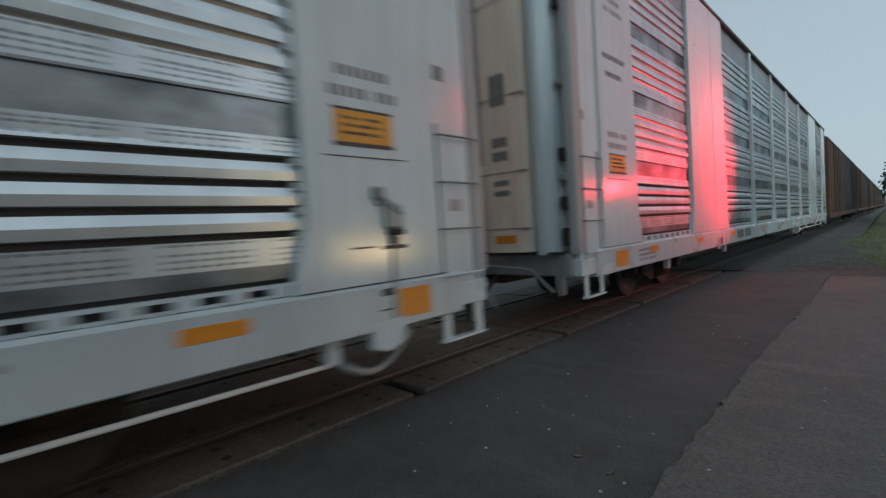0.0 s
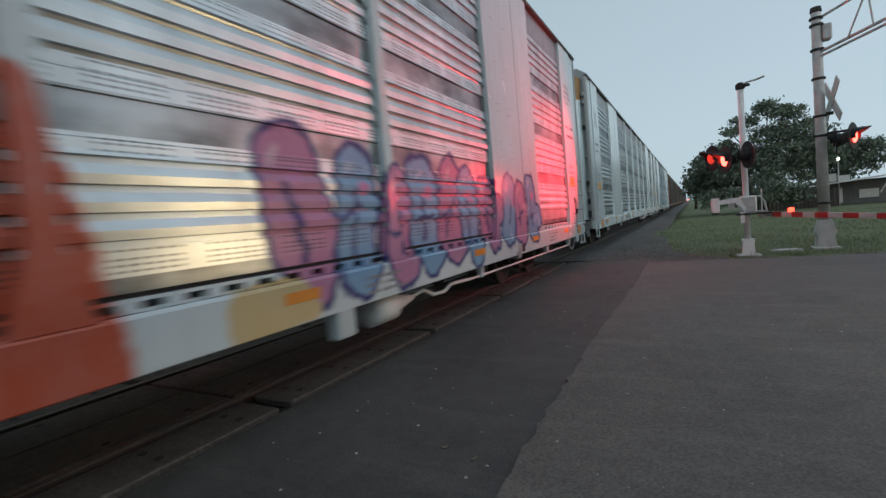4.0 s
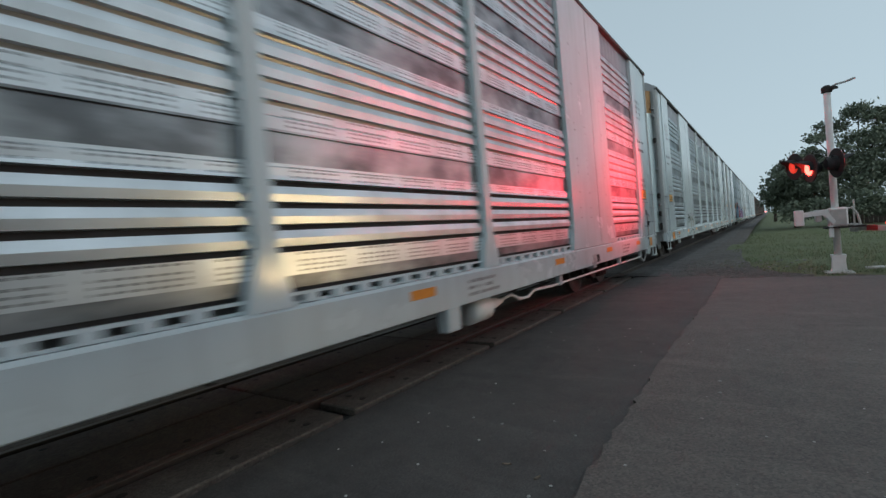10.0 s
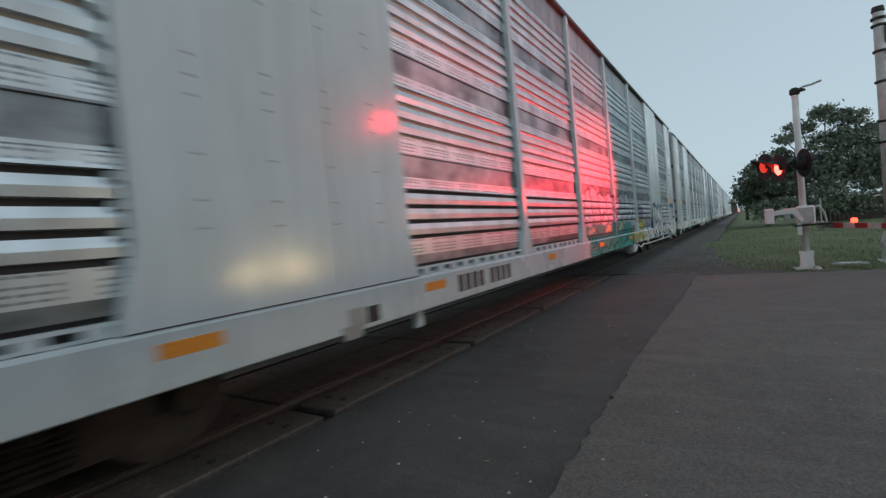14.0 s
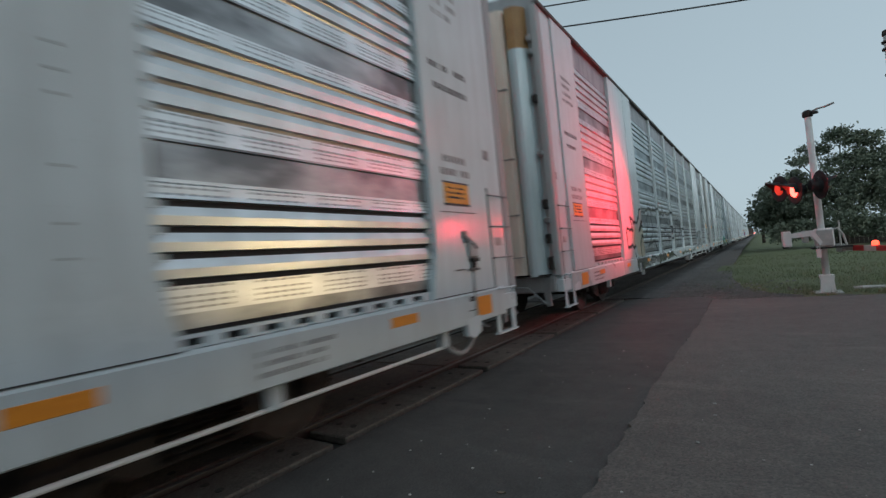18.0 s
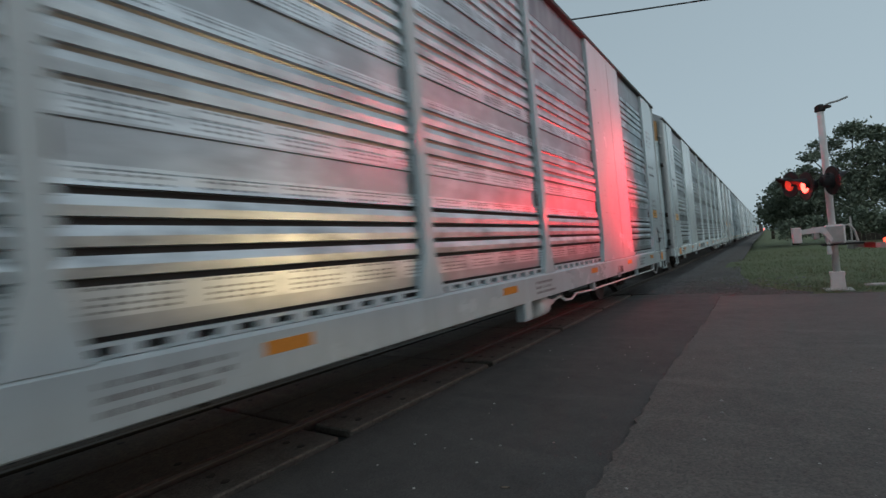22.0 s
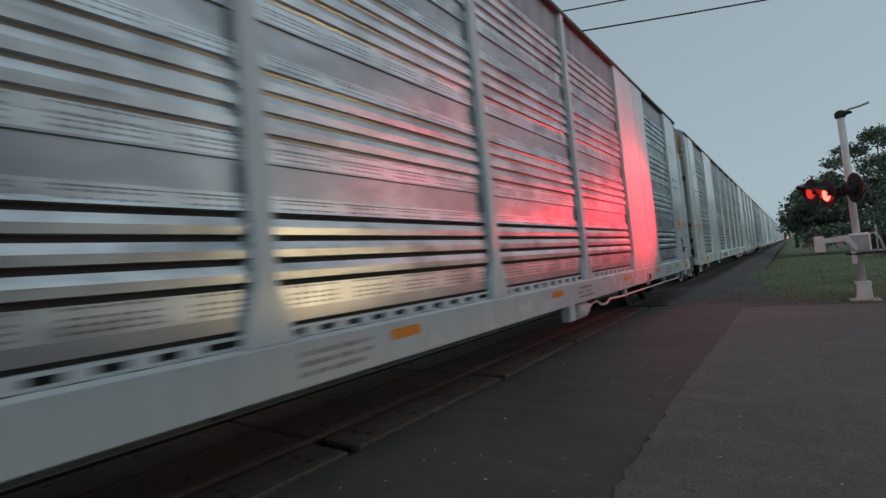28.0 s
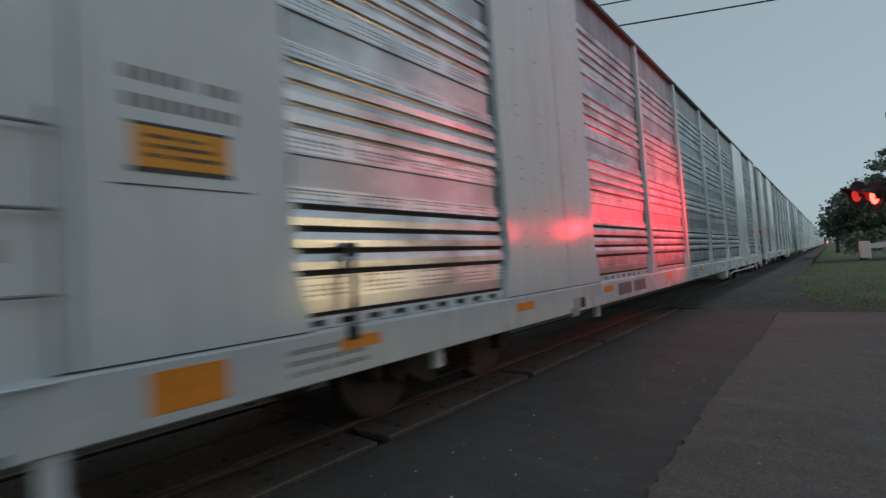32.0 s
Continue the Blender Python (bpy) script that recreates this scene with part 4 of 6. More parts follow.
                part("corner_plate", Shape().box(x - 0.037, x - 0.030, lo2 + 0.22, lo2 + 0.36, 1.52, 1.62, 0.002), hose_rubber, c)
                part("corner_plate", Shape().box(x - 0.037, x - 0.030, lo2 + 0.1, lo2 + 0.22, 2.6, 2.72, 0.002), grey_mark, c)
        if full:
            for y in (-12.0, -9.6, -7.05, -3.5, -0.2, 3.1, 6.6, 9.35, 11.9):
                part("reflector", Shape().box(x - 0.008, x + 0.003, y - 0.19, y + 0.19, 0.835, 0.925, 0.002), orange_tape, car, "orange reflective strip")
            tagged(part("reporting_mark", marking_bars(x - 0.002, -6.6, 0.93, 0.19), black_mark, car, "black stencilled car marking"), kind="stuff")
            for y in (-12.6, 10.4, 3.9, -1.3):
                tagged(part("stencil_lettering", text_bars(3, x - 0.002, y, 0.75, 0.91, 0.035, 0.035, rng), grey_mark, car), kind="stuff")
            # jacking pads, boxes and pipes under the sill
            for y in (-8.3, 8.3):
                j = Shape().prism([(y - 0.14, SILL0 + 0.06), (y + 0.14, SILL0 + 0.06), (y + 0.10, SILL0 - 0.05), (y - 0.10, SILL0 - 0.05)], "x", x - 0.12, x + 0.006)
                part("jacking_pad", j, grey_flank, car, "grey jacking bracket")
                part("jacking_recess", Shape().box(x - 0.02, x + 0.004, y + 0.18, y + 0.34, 0.70, 0.84, 0.004), dark_iron, car, "dark square recess")
                part("jacking_plate", Shape().box(x - 0.02, x + 0.004, y - 0.05, y + 0.17, 0.69, 0.86, 0.01), hose_rubber, car, "worn grey plate")
            for y in (-11.0, -7.2, 6.9, 10.6, 12.7):
                part("hanger", Shape().box(x - 0.20, x - 0.12, y - 0.06, y + 0.06, 0.47, 0.68, 0.01), paint_white, car)
            part("train_line_pipe", Shape().tube([(x - 0.16, 6.6, 0.50), (x - 0.16, 12.75, 0.47)], 0.018, 8), white_enamel, car, "white painted pipe under the sill")
            hose = [(x - 0.16, 12.75, 0.47)] + [(x - 0.16, 12.75 + 0.75 * k / 8, 0.47 - 0.17 * math.sin(math.pi * k / 8) + 0.18 * (k / 8) ** 2) for k in range(1, 9)]
            part("air_hose", Shape().tube(hose, 0.026, 8), hose_rubber, car, "grey looped air hose", None, True)
            part("brake_cylinder", Shape().turn([(0.05, 4.2), (0.16, 4.22), (0.16, 4.62), (0.10, 4.68), (0.03, 5.1)], (x - 0.27, 0, 0.50), "y", 16), white_enamel, car, "pale brake cylinder", None, True)
            part("brake_rod", Shape().tube([(x - 0.27, 5.0, 0.50), (x - 0.2, 5.25, 0.56), (x - 0.18, 5.45, 0.47), (x - 0.17, 5.7, 0.46), (x - 0.16, 5.9, 0.53), (x - 0.16, 6.6, 0.50)], 0.022, 8), white_enamel, car)
            part("handbrake_bracket", Shape().box(x - 0.14, x + 0.003, 3.46, 3.70, 0.42, 0.68, 0.015), sill_white, car, "white hanging bracket below the sill")
    # roof
    rf = Shape()
    out = [(-1.6, EAVE), (-1.585, EAVE + 0.06), (-1.30, EAVE + 0.26), (-0.6, EAVE + 0.36), (0.6, EAVE + 0.36), (1.30, EAVE + 0.26), (1.585, EAVE + 0.06), (1.6, EAVE), (1.45, EAVE - 0.03), (-1.45, EAVE - 0.03)]
    rf.prism(out, "y", -END + 0.05, END - 0.05)
    part("roof", rf, roof_metal, car, "shallow grey metal roof")
    for sx in (-1, 1):
        part("roof_rail", Shape().box(*sorted((sx * 1.50, sx * 1.612)), -END, END, EAVE - 0.045, EAVE + 0.03, 0.012), eave_grime, car, "dark grimy eave rail")
    # ends with folding doors
    for s in (1, -1):
        y = s * (END - 0.02)
        for sx in (-1, 1):
            def end_part(name, outline, z0, z1, m, label="", parent=None):
                o = Shape().prism([(sx * p, y + s * q) for p, q in outline], "z", z0, z1)
                return part(name, o, m, parent or car, label)

            arc = [(1.05, 0.10), (1.07, 0.21), (1.11, 0.245), (1.17, 0.25), (1.23, 0.23), (1.29, 0.18), (1.34, 0.11), (1.38, 0.03), (1.38, -0.10), (1.05, -0.10)]
            end_part("end_column", arc, 0.98, 4.86, flank_paint, "pale blue-grey rounded end column")
            end_part("upper_corner", arc, 4.86, EAVE - 0.04, brown_paint, "tan brown upper corner")
            end_part("recess_plate", [(1.38, 0.02), (1.475, 0.02), (1.475, -0.10), (1.38, -0.10)], 0.98, EAVE - 0.04, post_grey, "dull grey recess beside the column")
            leaf = end_part("end_door", [(0.28, 0.06), (0.29, 0.18), (0.36, 0.25), (0.48, 0.28), (0.86, 0.28), (0.97, 0.25), (1.03, 0.18), (1.035, 0.06)], 1.02, EAVE - 0.02, beige_paint, "beige rounded end door leaf")
            end_part("corner_post", [(1.475, -0.12), (1.575, -0.12), (1.575, 0.05), (1.55, 0.075), (1.475, 0.09)], 0.98, EAVE - 0.05, post_grey, "dirty grey corner post")
            yy = y + s * 0.28
            for z0, z1 in ((2.2, 2.32), (2.38, 2.5), (1.75, 1.82), (1.88, 1.95), (2.9, 3.3)):
                tagged(part("door_lettering", Shape().box(*sorted((sx * 0.52, sx * 0.76)), *sorted((yy - s * 0.02, yy + s * 0.004)), z0, z1), grey_mark, leaf), kind="stuff")
            part("door_patch", Shape().box(*sorted((sx * 0.50, sx * 0.82)), *sorted((yy - s * 0.02, yy + s * 0.006)), 1.14, 1.24), orange_tape, leaf, "orange reflective patch")
            for z in (1.32, 2.04, 3.0, 4.2):
                part("door_bar", Shape().box(*sorted((sx * 0.30, sx * 1.02)), *sorted((yy - s * 0.05, yy + s * 0.006)), z, z + 0.012), grey_mark, leaf)
            for z, h in ((1.08, 0.22), (1.52, 0.16), (1.86, 0.10), (2.10, 0.16), (3.0, 0.08), (3.9, 0.14), (4.72, 0.10), (4.95, 0.12)):
                part("latch", Shape().box(*sorted((sx * 1.385, sx * 1.47)), *sorted((y + s * 0.02, y + s * 0.13)), z, z + h, 0.015), dark_iron if h > 0.13 else grey_flank, car, "dark latch on the car's end" if h > 0.13 else "grey latch on the car's end")
            part("column_band", Shape().box(*sorted((sx * 1.06, sx * 1.39)), *sorted((y + s * 0.03, y + s * 0.228)), 0.985, 1.01, 0.004), dark_iron, car)
            part("hanging_bracket", Shape().prism([(sx * 1.24, 0.97), (sx * 1.42, 0.97), (sx * 1.36, 0.66), (sx * 1.37, 0.48), (sx * 1.29, 0.46), (sx * 1.26, 0.66)], "y", *sorted((y + s * 0.06, y + s * 0.12))), grey_flank, car, "dull grey hanging end bracket")
        part("middle_panel", Shape().box(-0.29, 0.29, *sorted((y - s * 0.06, y + s * 0.04)), 1.0, EAVE - 0.04), grey_flank, car, "grey recessed end panel")
        part("brake_housing", Shape().box(-0.27, 0.27, *sorted((y + s * 0.04, y + s * 0.20)), 1.02, 2.2, 0.02), beige_paint, car, "beige end housing")
        part("brake_wheel", Shape().turn([(0.05, s * 0.20), (0.12, s * 0.22), (0.12, s * 0.27), (0.05, s * 0.30)], (0.05, y, 1.55), "y", 14), dark_iron, car, "dark hand brake wheel")
        part("end_beam", Shape().box(-1.46, 1.46, *sorted((y - s * 0.25, y + s * 0.10)), 0.70, 0.98, 0.02), grey_flank, car, "dirty grey end beam")
        part("brake_step", Shape().box(-1.2, -0.3, *sorted((y + s * 0.30, y + s * 0.58)), 0.98, 1.01), dark_iron, car)
        cp = Shape().box(-0.13, 0.13, *sorted((y + s * 0.1, y + s * 0.72)), 0.74, 0.96, 0.03)
        cp.box(-0.20, 0.20, *sorted((y + s * 0.66, y + s * 0.93)), 0.70, 1.0, 0.04)
        part("coupler", cp, dark_iron, car, "dark cast knuckle coupler")
        hs = [(0.35, y + s * (0.1 + 0.8 * k / 6), 0.70 - 0.25 * math.sin(math.pi * k / 8)) for k in range(7)]
        part("air_hose", Shape().tube(hs, 0.028, 8), dark_iron, car, "dark looped air hose", None, True)
        part("end_lever", Shape().tube([(-0.2, y + s * 0.6, 0.93), (1.1, y + s * 0.42, 0.82), (1.4, y + s * 0.40, 0.55)], 0.014, 6), grey_flank, car)
    # added near-black box: the dim space behind the sheets, put into colour
    part("inner_lining", Shape().box(-1.40, 1.40, -END + 0.25, END - 0.25, 1.0, EAVE - 0.03), shade_black, car)
    truck(car, 10.3)
    truck(car, -10.3)
    return car


def build_old_car():
    """Older rust-brown and grey tall car with plain ribbed sides."""
    car = thing("covered_rail_car", pose(TRACK, 0, 0), "rust-brown weathered tall covered rail car with ribbed sides", "rail car", "cars of the train")
    for sx in (-1, 1):
        xa, xb = sorted((sx * 1.48, sx * 1.54))
        part("side_wall", Shape().box(xa, xb, -END + 0.1, END - 0.1, 0.95, 5.45), grey_old, car, "weathered grey side wall")
        part("end_panel", Shape().box(*sorted((sx * 1.5, sx * 1.57)), -END + 0.08, -END + 3.0, 0.95, 5.45), rust_paint, car, "rust brown end panel")
        part("side_sill", Shape().box(*sorted((sx * 1.48, sx * 1.6)), -END + 0.2, END - 0.2, 0.68, 0.98, 0.01), rust_paint, car)
        rb = [-END + 0.3 + k * 1.24 for k in range(23)]
        for yy in rb:
            part("rib", Shape().box(*sorted((sx * 1.52, sx * 1.60)), yy - 0.05, yy + 0.05, 0.98, 5.45), rust_paint if sx > 0 and yy < -6 else grey_old, car)
    part("roof", Shape().prism([(-1.6, 5.42), (-1.2, 5.68), (0, 5.78), (1.2, 5.68), (1.6, 5.42)], "y", -END + 0.1, END - 0.1), grey_old, car, "dull grey roof")
    for s in (1, -1):
        part("end_wall", Shape().box(-1.48, 1.48, *sorted((s * (END - 0.12), s * (END - 0.02))), 0.9, 5.45), rust_paint, car, "rust brown end wall")
        part("coupler", Shape().box(-0.15, 0.15, *sorted((s * (END - 0.1), s * (PITCH / 2 - 0.02))), 0.72, 0.98, 0.03), dark_iron, car)
    part("under_frame", Shape().box(-1.3, 1.3, -END + 0.3, END - 0.3, 0.6, 0.95), dark_iron, car)
    truck(car, 10.3)
    truck(car, -10.3)
    return car


cars = {}
first = build_autorack()
cars[1] = first
for k in range(0, 14):
    if k != 1:
        cars[k] = copy_thing(first, pose(TRACK, 0, 0))
old = build_old_car()
cars[-1] = old
for k in range(-10, -1):
    cars[k] = copy_thing(old, pose(TRACK, 0, 0))


# ---- spray paint on some of the cars ----
def repaint(car, shapes, solid=False):
    """Gives each near-side surface of one car the strokes that reach it."""
    for o in car.children_recursive:
        if o.type != "MESH" or o.matrix_basis[0][0] < 0:
            continue
        kind = o.name.split(".")[0]
        if kind not in ("side_sheet", "side_sill", "side_post", "wide_sheet", "end_sheet", "lower_rail", "lug_strip", "corner_panel"):
            continue
        ys = [v.co.y for v in o.data.vertices]
        zs = [v.co.z for v in o.data.vertices]
        y0, y1, z0, z1 = min(ys) - 0.25, max(ys) + 0.25, min(zs) - 0.2, max(zs) + 0.2
        mine = [s for s in shapes if max(s[0][0], s[0][2]) + s[0][4] > y0 and min(s[0][0], s[0][2]) - s[0][4] < y1 and max(s[0][1], s[0][3]) + s[0][4] > z0 and min(s[0][1], s[0][3]) - s[0][4] < z1]
        if not mine:
            continue
        mine = mine[-70:]
        fresh = panel_metal("painted_side_sheet", 0.2, mine) if kind == "side_sheet" else car_paint("painted_white_panel", WHITE, DUST, mine)
        for slot in o.material_slots if solid else o.material_slots[:1]:
            slot.link = "OBJECT"
            slot.material = fresh


def line(points, colour, r):
    """One sprayed line through points (y, z)."""
    return [((*a, *b, r), colour) for a, b in zip(points, points[1:])]


def letters(rng, y0, y1, z0, z1, fill, outline, halo=None, dots=(), thick=0.06, second=None, slim=0.34):
    """Fat spray-painted letter forms side by side, drawn one over the next, each with its outline, cuts, shine and drips."""
    out, forms = [], []
    high = z1 - z0
    step = high * slim
    y = y0 + step * 0.6
    while y < y1 - step * 0.4:
        lean = rng.uniform(-0.35, 0.35) * step
        top = z1 - rng.uniform(0.02, 0.20) * high
        r = step * rng.uniform(0.40, 0.50)
        foot = z0 + r + rng.uniform(0, 0.08) * high
        forms.append((y, foot, y + lean, top - r, r))
        y += step * rng.uniform(0.95, 1.15)
    if halo:
        out += [((a, b, c, d, r + 0.20), halo) for a, b, c, d, r in forms]
    for i, (a, b, c, d, r) in enumerate(forms):
        tone = fill if second is None or i % 2 else second
        m = b + (d - b) * rng.uniform(0.35, 0.65)
        bar = (a, m, a + step * rng.uniform(0.3, 0.6), m + rng.uniform(-0.3, 0.3) * step, r * 0.7)
        out += [((*bar[:4], bar[4] + thick), outline), ((a, b, c, d, r + thick), outline), (bar, tone), ((a, b, c, d, r), tone)]
        out.append(((a - r * 0.1, b + r * 0.2, c - r * 0.1, d - r * 0.6, thick * 0.5), outline))
        if rng.random() < 0.6:
            out.append(((a - r * 0.6, m - r * 0.5, a + r * 0.5, m - r * 0.1, thick * 0.5), outline))
        shine = tuple(min(1.0, 0.5 * q + 0.38) for q in tone)
        out.append(((c - r * 0.55, d + r * 0.1, c - r * 0.15, d + r * 0.5, thick * 0.4), shine))
        if dots:
            out.append(((c + r * 0.3, d - r * 0.4, c + r * 0.35, d - r * 0.4, r * 0.30), dots[i % len(dots)]))
    return out


def scrawl(rng, y0, y1, z0, z1, colour, strokes, r):
    out = []
    y, z = y0, (z0 + z1) / 2
    for k in range(strokes):
        y2 = y0 + (y1 - y0) * (k + 1) / strokes + rng.uniform(-0.25, 0.1)
        z2 = rng.uniform(z0, z1)
        out.append(((y, z, y2, z2, r), colour))
        y, z = y2 - rng.uniform(0, 0.3), z2 + rng.uniform(-0.1, 0.1)
    return out


NAVY, INK = (0.016, 0.018, 0.075), (0.012, 0.013, 0.016)
rng = random.Random(21)

# second car: a blue piece with yellow-eyed flowers between orange clouds, and pale blue and pink letters
SKY_BLUE, TEAL, ORANGE = (0.016, 0.200, 0.43), (0.040, 0.17, 0.20), (0.47, 0.075, 0.03)
MAROON = (0.16, 0.030, 0.030)
piece = []
piece += line([(-5.2, 0.7), (-5.1, 1.15), (-4.92, 1.7), (-4.82, 2.15)], ORANGE, 0.31)
piece += line([(-4.9, 2.3), (-4.1, 2.34), (-3.2, 2.38), (-2.0, 2.42), (-0.8, 2.46), (0.6, 2.34), (1.2, 1.9)], ORANGE, 0.16)
piece += line([(1.2, 2.0), (1.35, 1.3), (1.45, 0.75)], ORANGE, 0.38)
for y, z in ((-4.9, 2.50), (-4.3, 2.54), (-3.6, 2.60), (-2.9, 2.56), (-2.2, 2.66), (-1.4, 2.60), (-0.5, 2.66), (0.3, 2.56)):
    piece.append(((y, z, y + 0.2, z - 0.1, 0.10), MAROON))
    piece.append(((y + 0.25, z - 0.22, y + 0.4, z - 0.24, 0.07), (0.50, 0.30, 0.08)))
piece += line([(-5.15, 0.68), (-4.95, 0.70)], (0.50, 0.36, 0.06), 0.10) + line([(-4.78, 1.50), (-4.68, 1.62)], (0.46, 0.34, 0.06), 0.06)
BLOCKS = ((-4.22, -3.88), (-3.72, -3.5), (-3.2, -2.95), (-2.75, -2.75), (-2.1, -2.1), (-1.4, -1.4), (-0.7, -0.7), (0.0, 0.0), (0.62, 0.62))
for foot, head in BLOCKS:
    top = 2.27 + 0.10 * math.sin(head * 3.0)
    piece.append(((foot - (0.10 if foot < -4 else 0), 0.75, head, top - 0.42, 0.54), NAVY))
for k, (foot, head) in enumerate(BLOCKS):
    top = 2.27 + 0.10 * math.sin(head * 3.0)
    piece.append(((foot + (0.12 if k == 0 else 0), 0.75, head + rng.uniform(-0.1, 0.1), top - 0.42, 0.43), TEAL if k in (3, 4, 7) else SKY_BLUE))
piece += line([(-3.2, 1.55), (-2.95, 1.75), (-2.6, 1.7), (-2.5, 1.3)], (0.42, 0.52, 0.56), 0.06)
piece += line([(-1.9, 0.85), (-1.55, 1.1), (-1.45, 1.9)], (0.30, 0.42, 0.46), 0.07)
piece += line([(-3.9, 1.28), (-3.5, 1.30)], (0.50, 0.58, 0.62), 0.06)
for y, z in ((-4.4, 1.78), (-4.12, 1.2), (-3.57, 1.85), (-3.05, 1.25), (-2.72, 1.9), (-1.9, 1.32), (-0.72, 1.98), (-0.33, 1.28), (-3.3, 2.18), (-1.5, 2.25), (0.3, 2.1), (0.5, 1.5)):
    piece += [((y, z - 0.04, y, z + 0.05, 0.13), NAVY), ((y, z - 0.02, y, z + 0.02, 0.06), (0.62, 0.42, 0.03))]
for y in (-4.0, -2.7, -1.2, 0.2):
    piece += line([(y, 0.70), (y + 0.3, 0.80), (y + 0.6, 0.70)], NAVY, 0.05)
    piece += line([(y + 0.1, 2.2), (y + 0.25, 1.6), (y + 0.1, 1.0)], NAVY, 0.035)
piece += letters(rng, 2.9, 9.6, 0.75, 2.25, (0.20, 0.36, 0.55), (0.03, 0.03, 0.16), None, ((0.55, 0.22, 0.42),), 0.06, (0.48, 0.20, 0.34), 0.42)
piece += [((2.6, 0.80, 3.1, 0.85, 0.20), (0.60, 0.45, 0.22))]
repaint(cars[2], piece, True)

# third car: a quick black and tan tag on a white panel
tag = line([(-9.36, 1.58), (-9.19, 1.52), (-9.02, 1.38), (-8.74, 1.3)], INK, 0.026) + line([(-8.71, 1.57), (-8.89, 1.32), (-9.17, 1.21), (-9.3, 1.23), (-9.35, 1.37), (-9.29, 1.42), (-9.03, 1.35)], INK, 0.024)
tag += line([(-8.93, 0.83), (-8.54, 0.9), (-8.39, 0.87)], INK, 0.02) + line([(-8.43, 0.85), (-8.09, 0.85), (-7.95, 0.92)], INK, 0.018) + line([(-9.61, 0.78), (-9.08, 0.77)], (0.2, 0.2, 0.2), 0.012)
for a, c in (((-8.54, 1.54), (-8.69, 1.06)), ((-8.4, 1.48), (-8.41, 1.05)), ((-8.11, 1.54), (-8.0, 1.28)), ((-7.78, 1.54), (-7.98, 1.02))):
    tag += line([a, c], (0.16, 0.15, 0.14), 0.065) + line([a, c], (0.46, 0.42, 0.36), 0.05)
tag += line([(-8.18, 1.3), (-7.85, 1.33)], INK, 0.025) + line([(-8.3, 1.42), (-8.2, 1.3)], INK, 0.02)
repaint(cars[3], tag)

# fifth car: a teal band under pale letters, a yellow worm with a violet cap, red loops and white outlined letters
GREEN = (0.030, 0.32, 0.265)
wall = letters(rng, -1.2, 3.9, 1.15, 2.28, (0.44, 0.54, 0.61), (0.03, 0.035, 0.045), None, (), 0.065, (0.54, 0.62, 0.68), 0.62)
wall += [((-1.0, 0.78, 3.65, 0.78, 0.20), GREEN), ((-0.9, 1.12, 3.55, 1.12, 0.22), (0.035, 0.28, 0.25))]
for k in range(9):
    y = -0.9 + 0.5 * k
    wall += line([(y, 0.72 + rng.uniform(0, 0.14)), (y + rng.uniform(0.1, 0.3), 0.72 + rng.uniform(0.05, 0.22)), (y + 0.40, 0.72 + rng.uniform(0, 0.12)), (y + rng.uniform(0.3, 0.6), 0.9)], (0.012, 0.12, 0.11), rng.uniform(0.018, 0.035))
    if k % 2:
        wall += line([(y, 1.30), (y + 0.35, 1.16)], (0.012, 0.10, 0.10), 0.035)
    if k % 3 == 0:
        wall.append(((y + 0.1, 1.18, y + 0.5, 1.22, 0.07), (0.55, 0.50, 0.30)))
worm = [(3.71, 0.76), (3.87, 0.95), (4.03, 0.95), (4.23, 0.75), (4.43, 0.77), (4.63, 0.94), (4.82, 0.95), (5.01, 0.76), (5.25, 0.79), (5.35, 1.08)]
wall += line(worm, (0.09, 0.07, 0.02), 0.115) + line(worm, (0.60, 0.46, 0.03), 0.085)
wall += [((4.6, 1.30, 5.55, 1.22, 0.17), (0.07, 0.06, 0.02)), ((4.6, 1.30, 5.55, 1.22, 0.14), (0.58, 0.44, 0.03)), ((4.75, 1.58, 5.6, 1.58, 0.19), (0.03, 0.02, 0.05)), ((4.75, 1.58, 5.6, 1.58, 0.15), (0.17, 0.12, 0.27)), ((5.1, 1.80, 5.3, 1.80, 0.08), (0.10, 0.06, 0.17))]
wall += line([(4.7, 1.36), (5.1, 1.28), (5.6, 1.30)], INK, 0.022) + line([(4.9, 0.92), (5.15, 0.80)], INK, 0.04)
loop = [(6.1, 1.35), (6.3, 1.54), (6.6, 1.50), (6.7, 1.30), (6.4, 1.20), (6.1, 1.35)]
wall += line(loop, (0.36, 0.08, 0.06), 0.03) + line([(y - 0.05, z - 0.46) for y, z in loop], (0.36, 0.06, 0.05), 0.03) + line([(5.5, 0.72), (5.6, 0.84), (5.75, 0.76)], (0.36, 0.06, 0.05), 0.03)
wall += letters(rng, 7.3, 12.5, 0.74, 1.98, (0.60, 0.62, 0.63), NAVY, (0.46, 0.58, 0.60), (), 0.085, None, 0.46)
wall += line([(12.55, 1.02), (12.75, 1.35), (12.72, 1.75), (12.45, 1.95)], (0.36, 0.50, 0.52), 0.11)
wall += line([(12.62, 1.90), (12.95, 1.93), (13.55, 1.86)], (0.06, 0.06, 0.17), 0.075) + line([(12.95, 1.86), (13.2, 1.68), (13.45, 1.66)], (0.10, 0.10, 0.22), 0.05)
repaint(cars[5], wall)

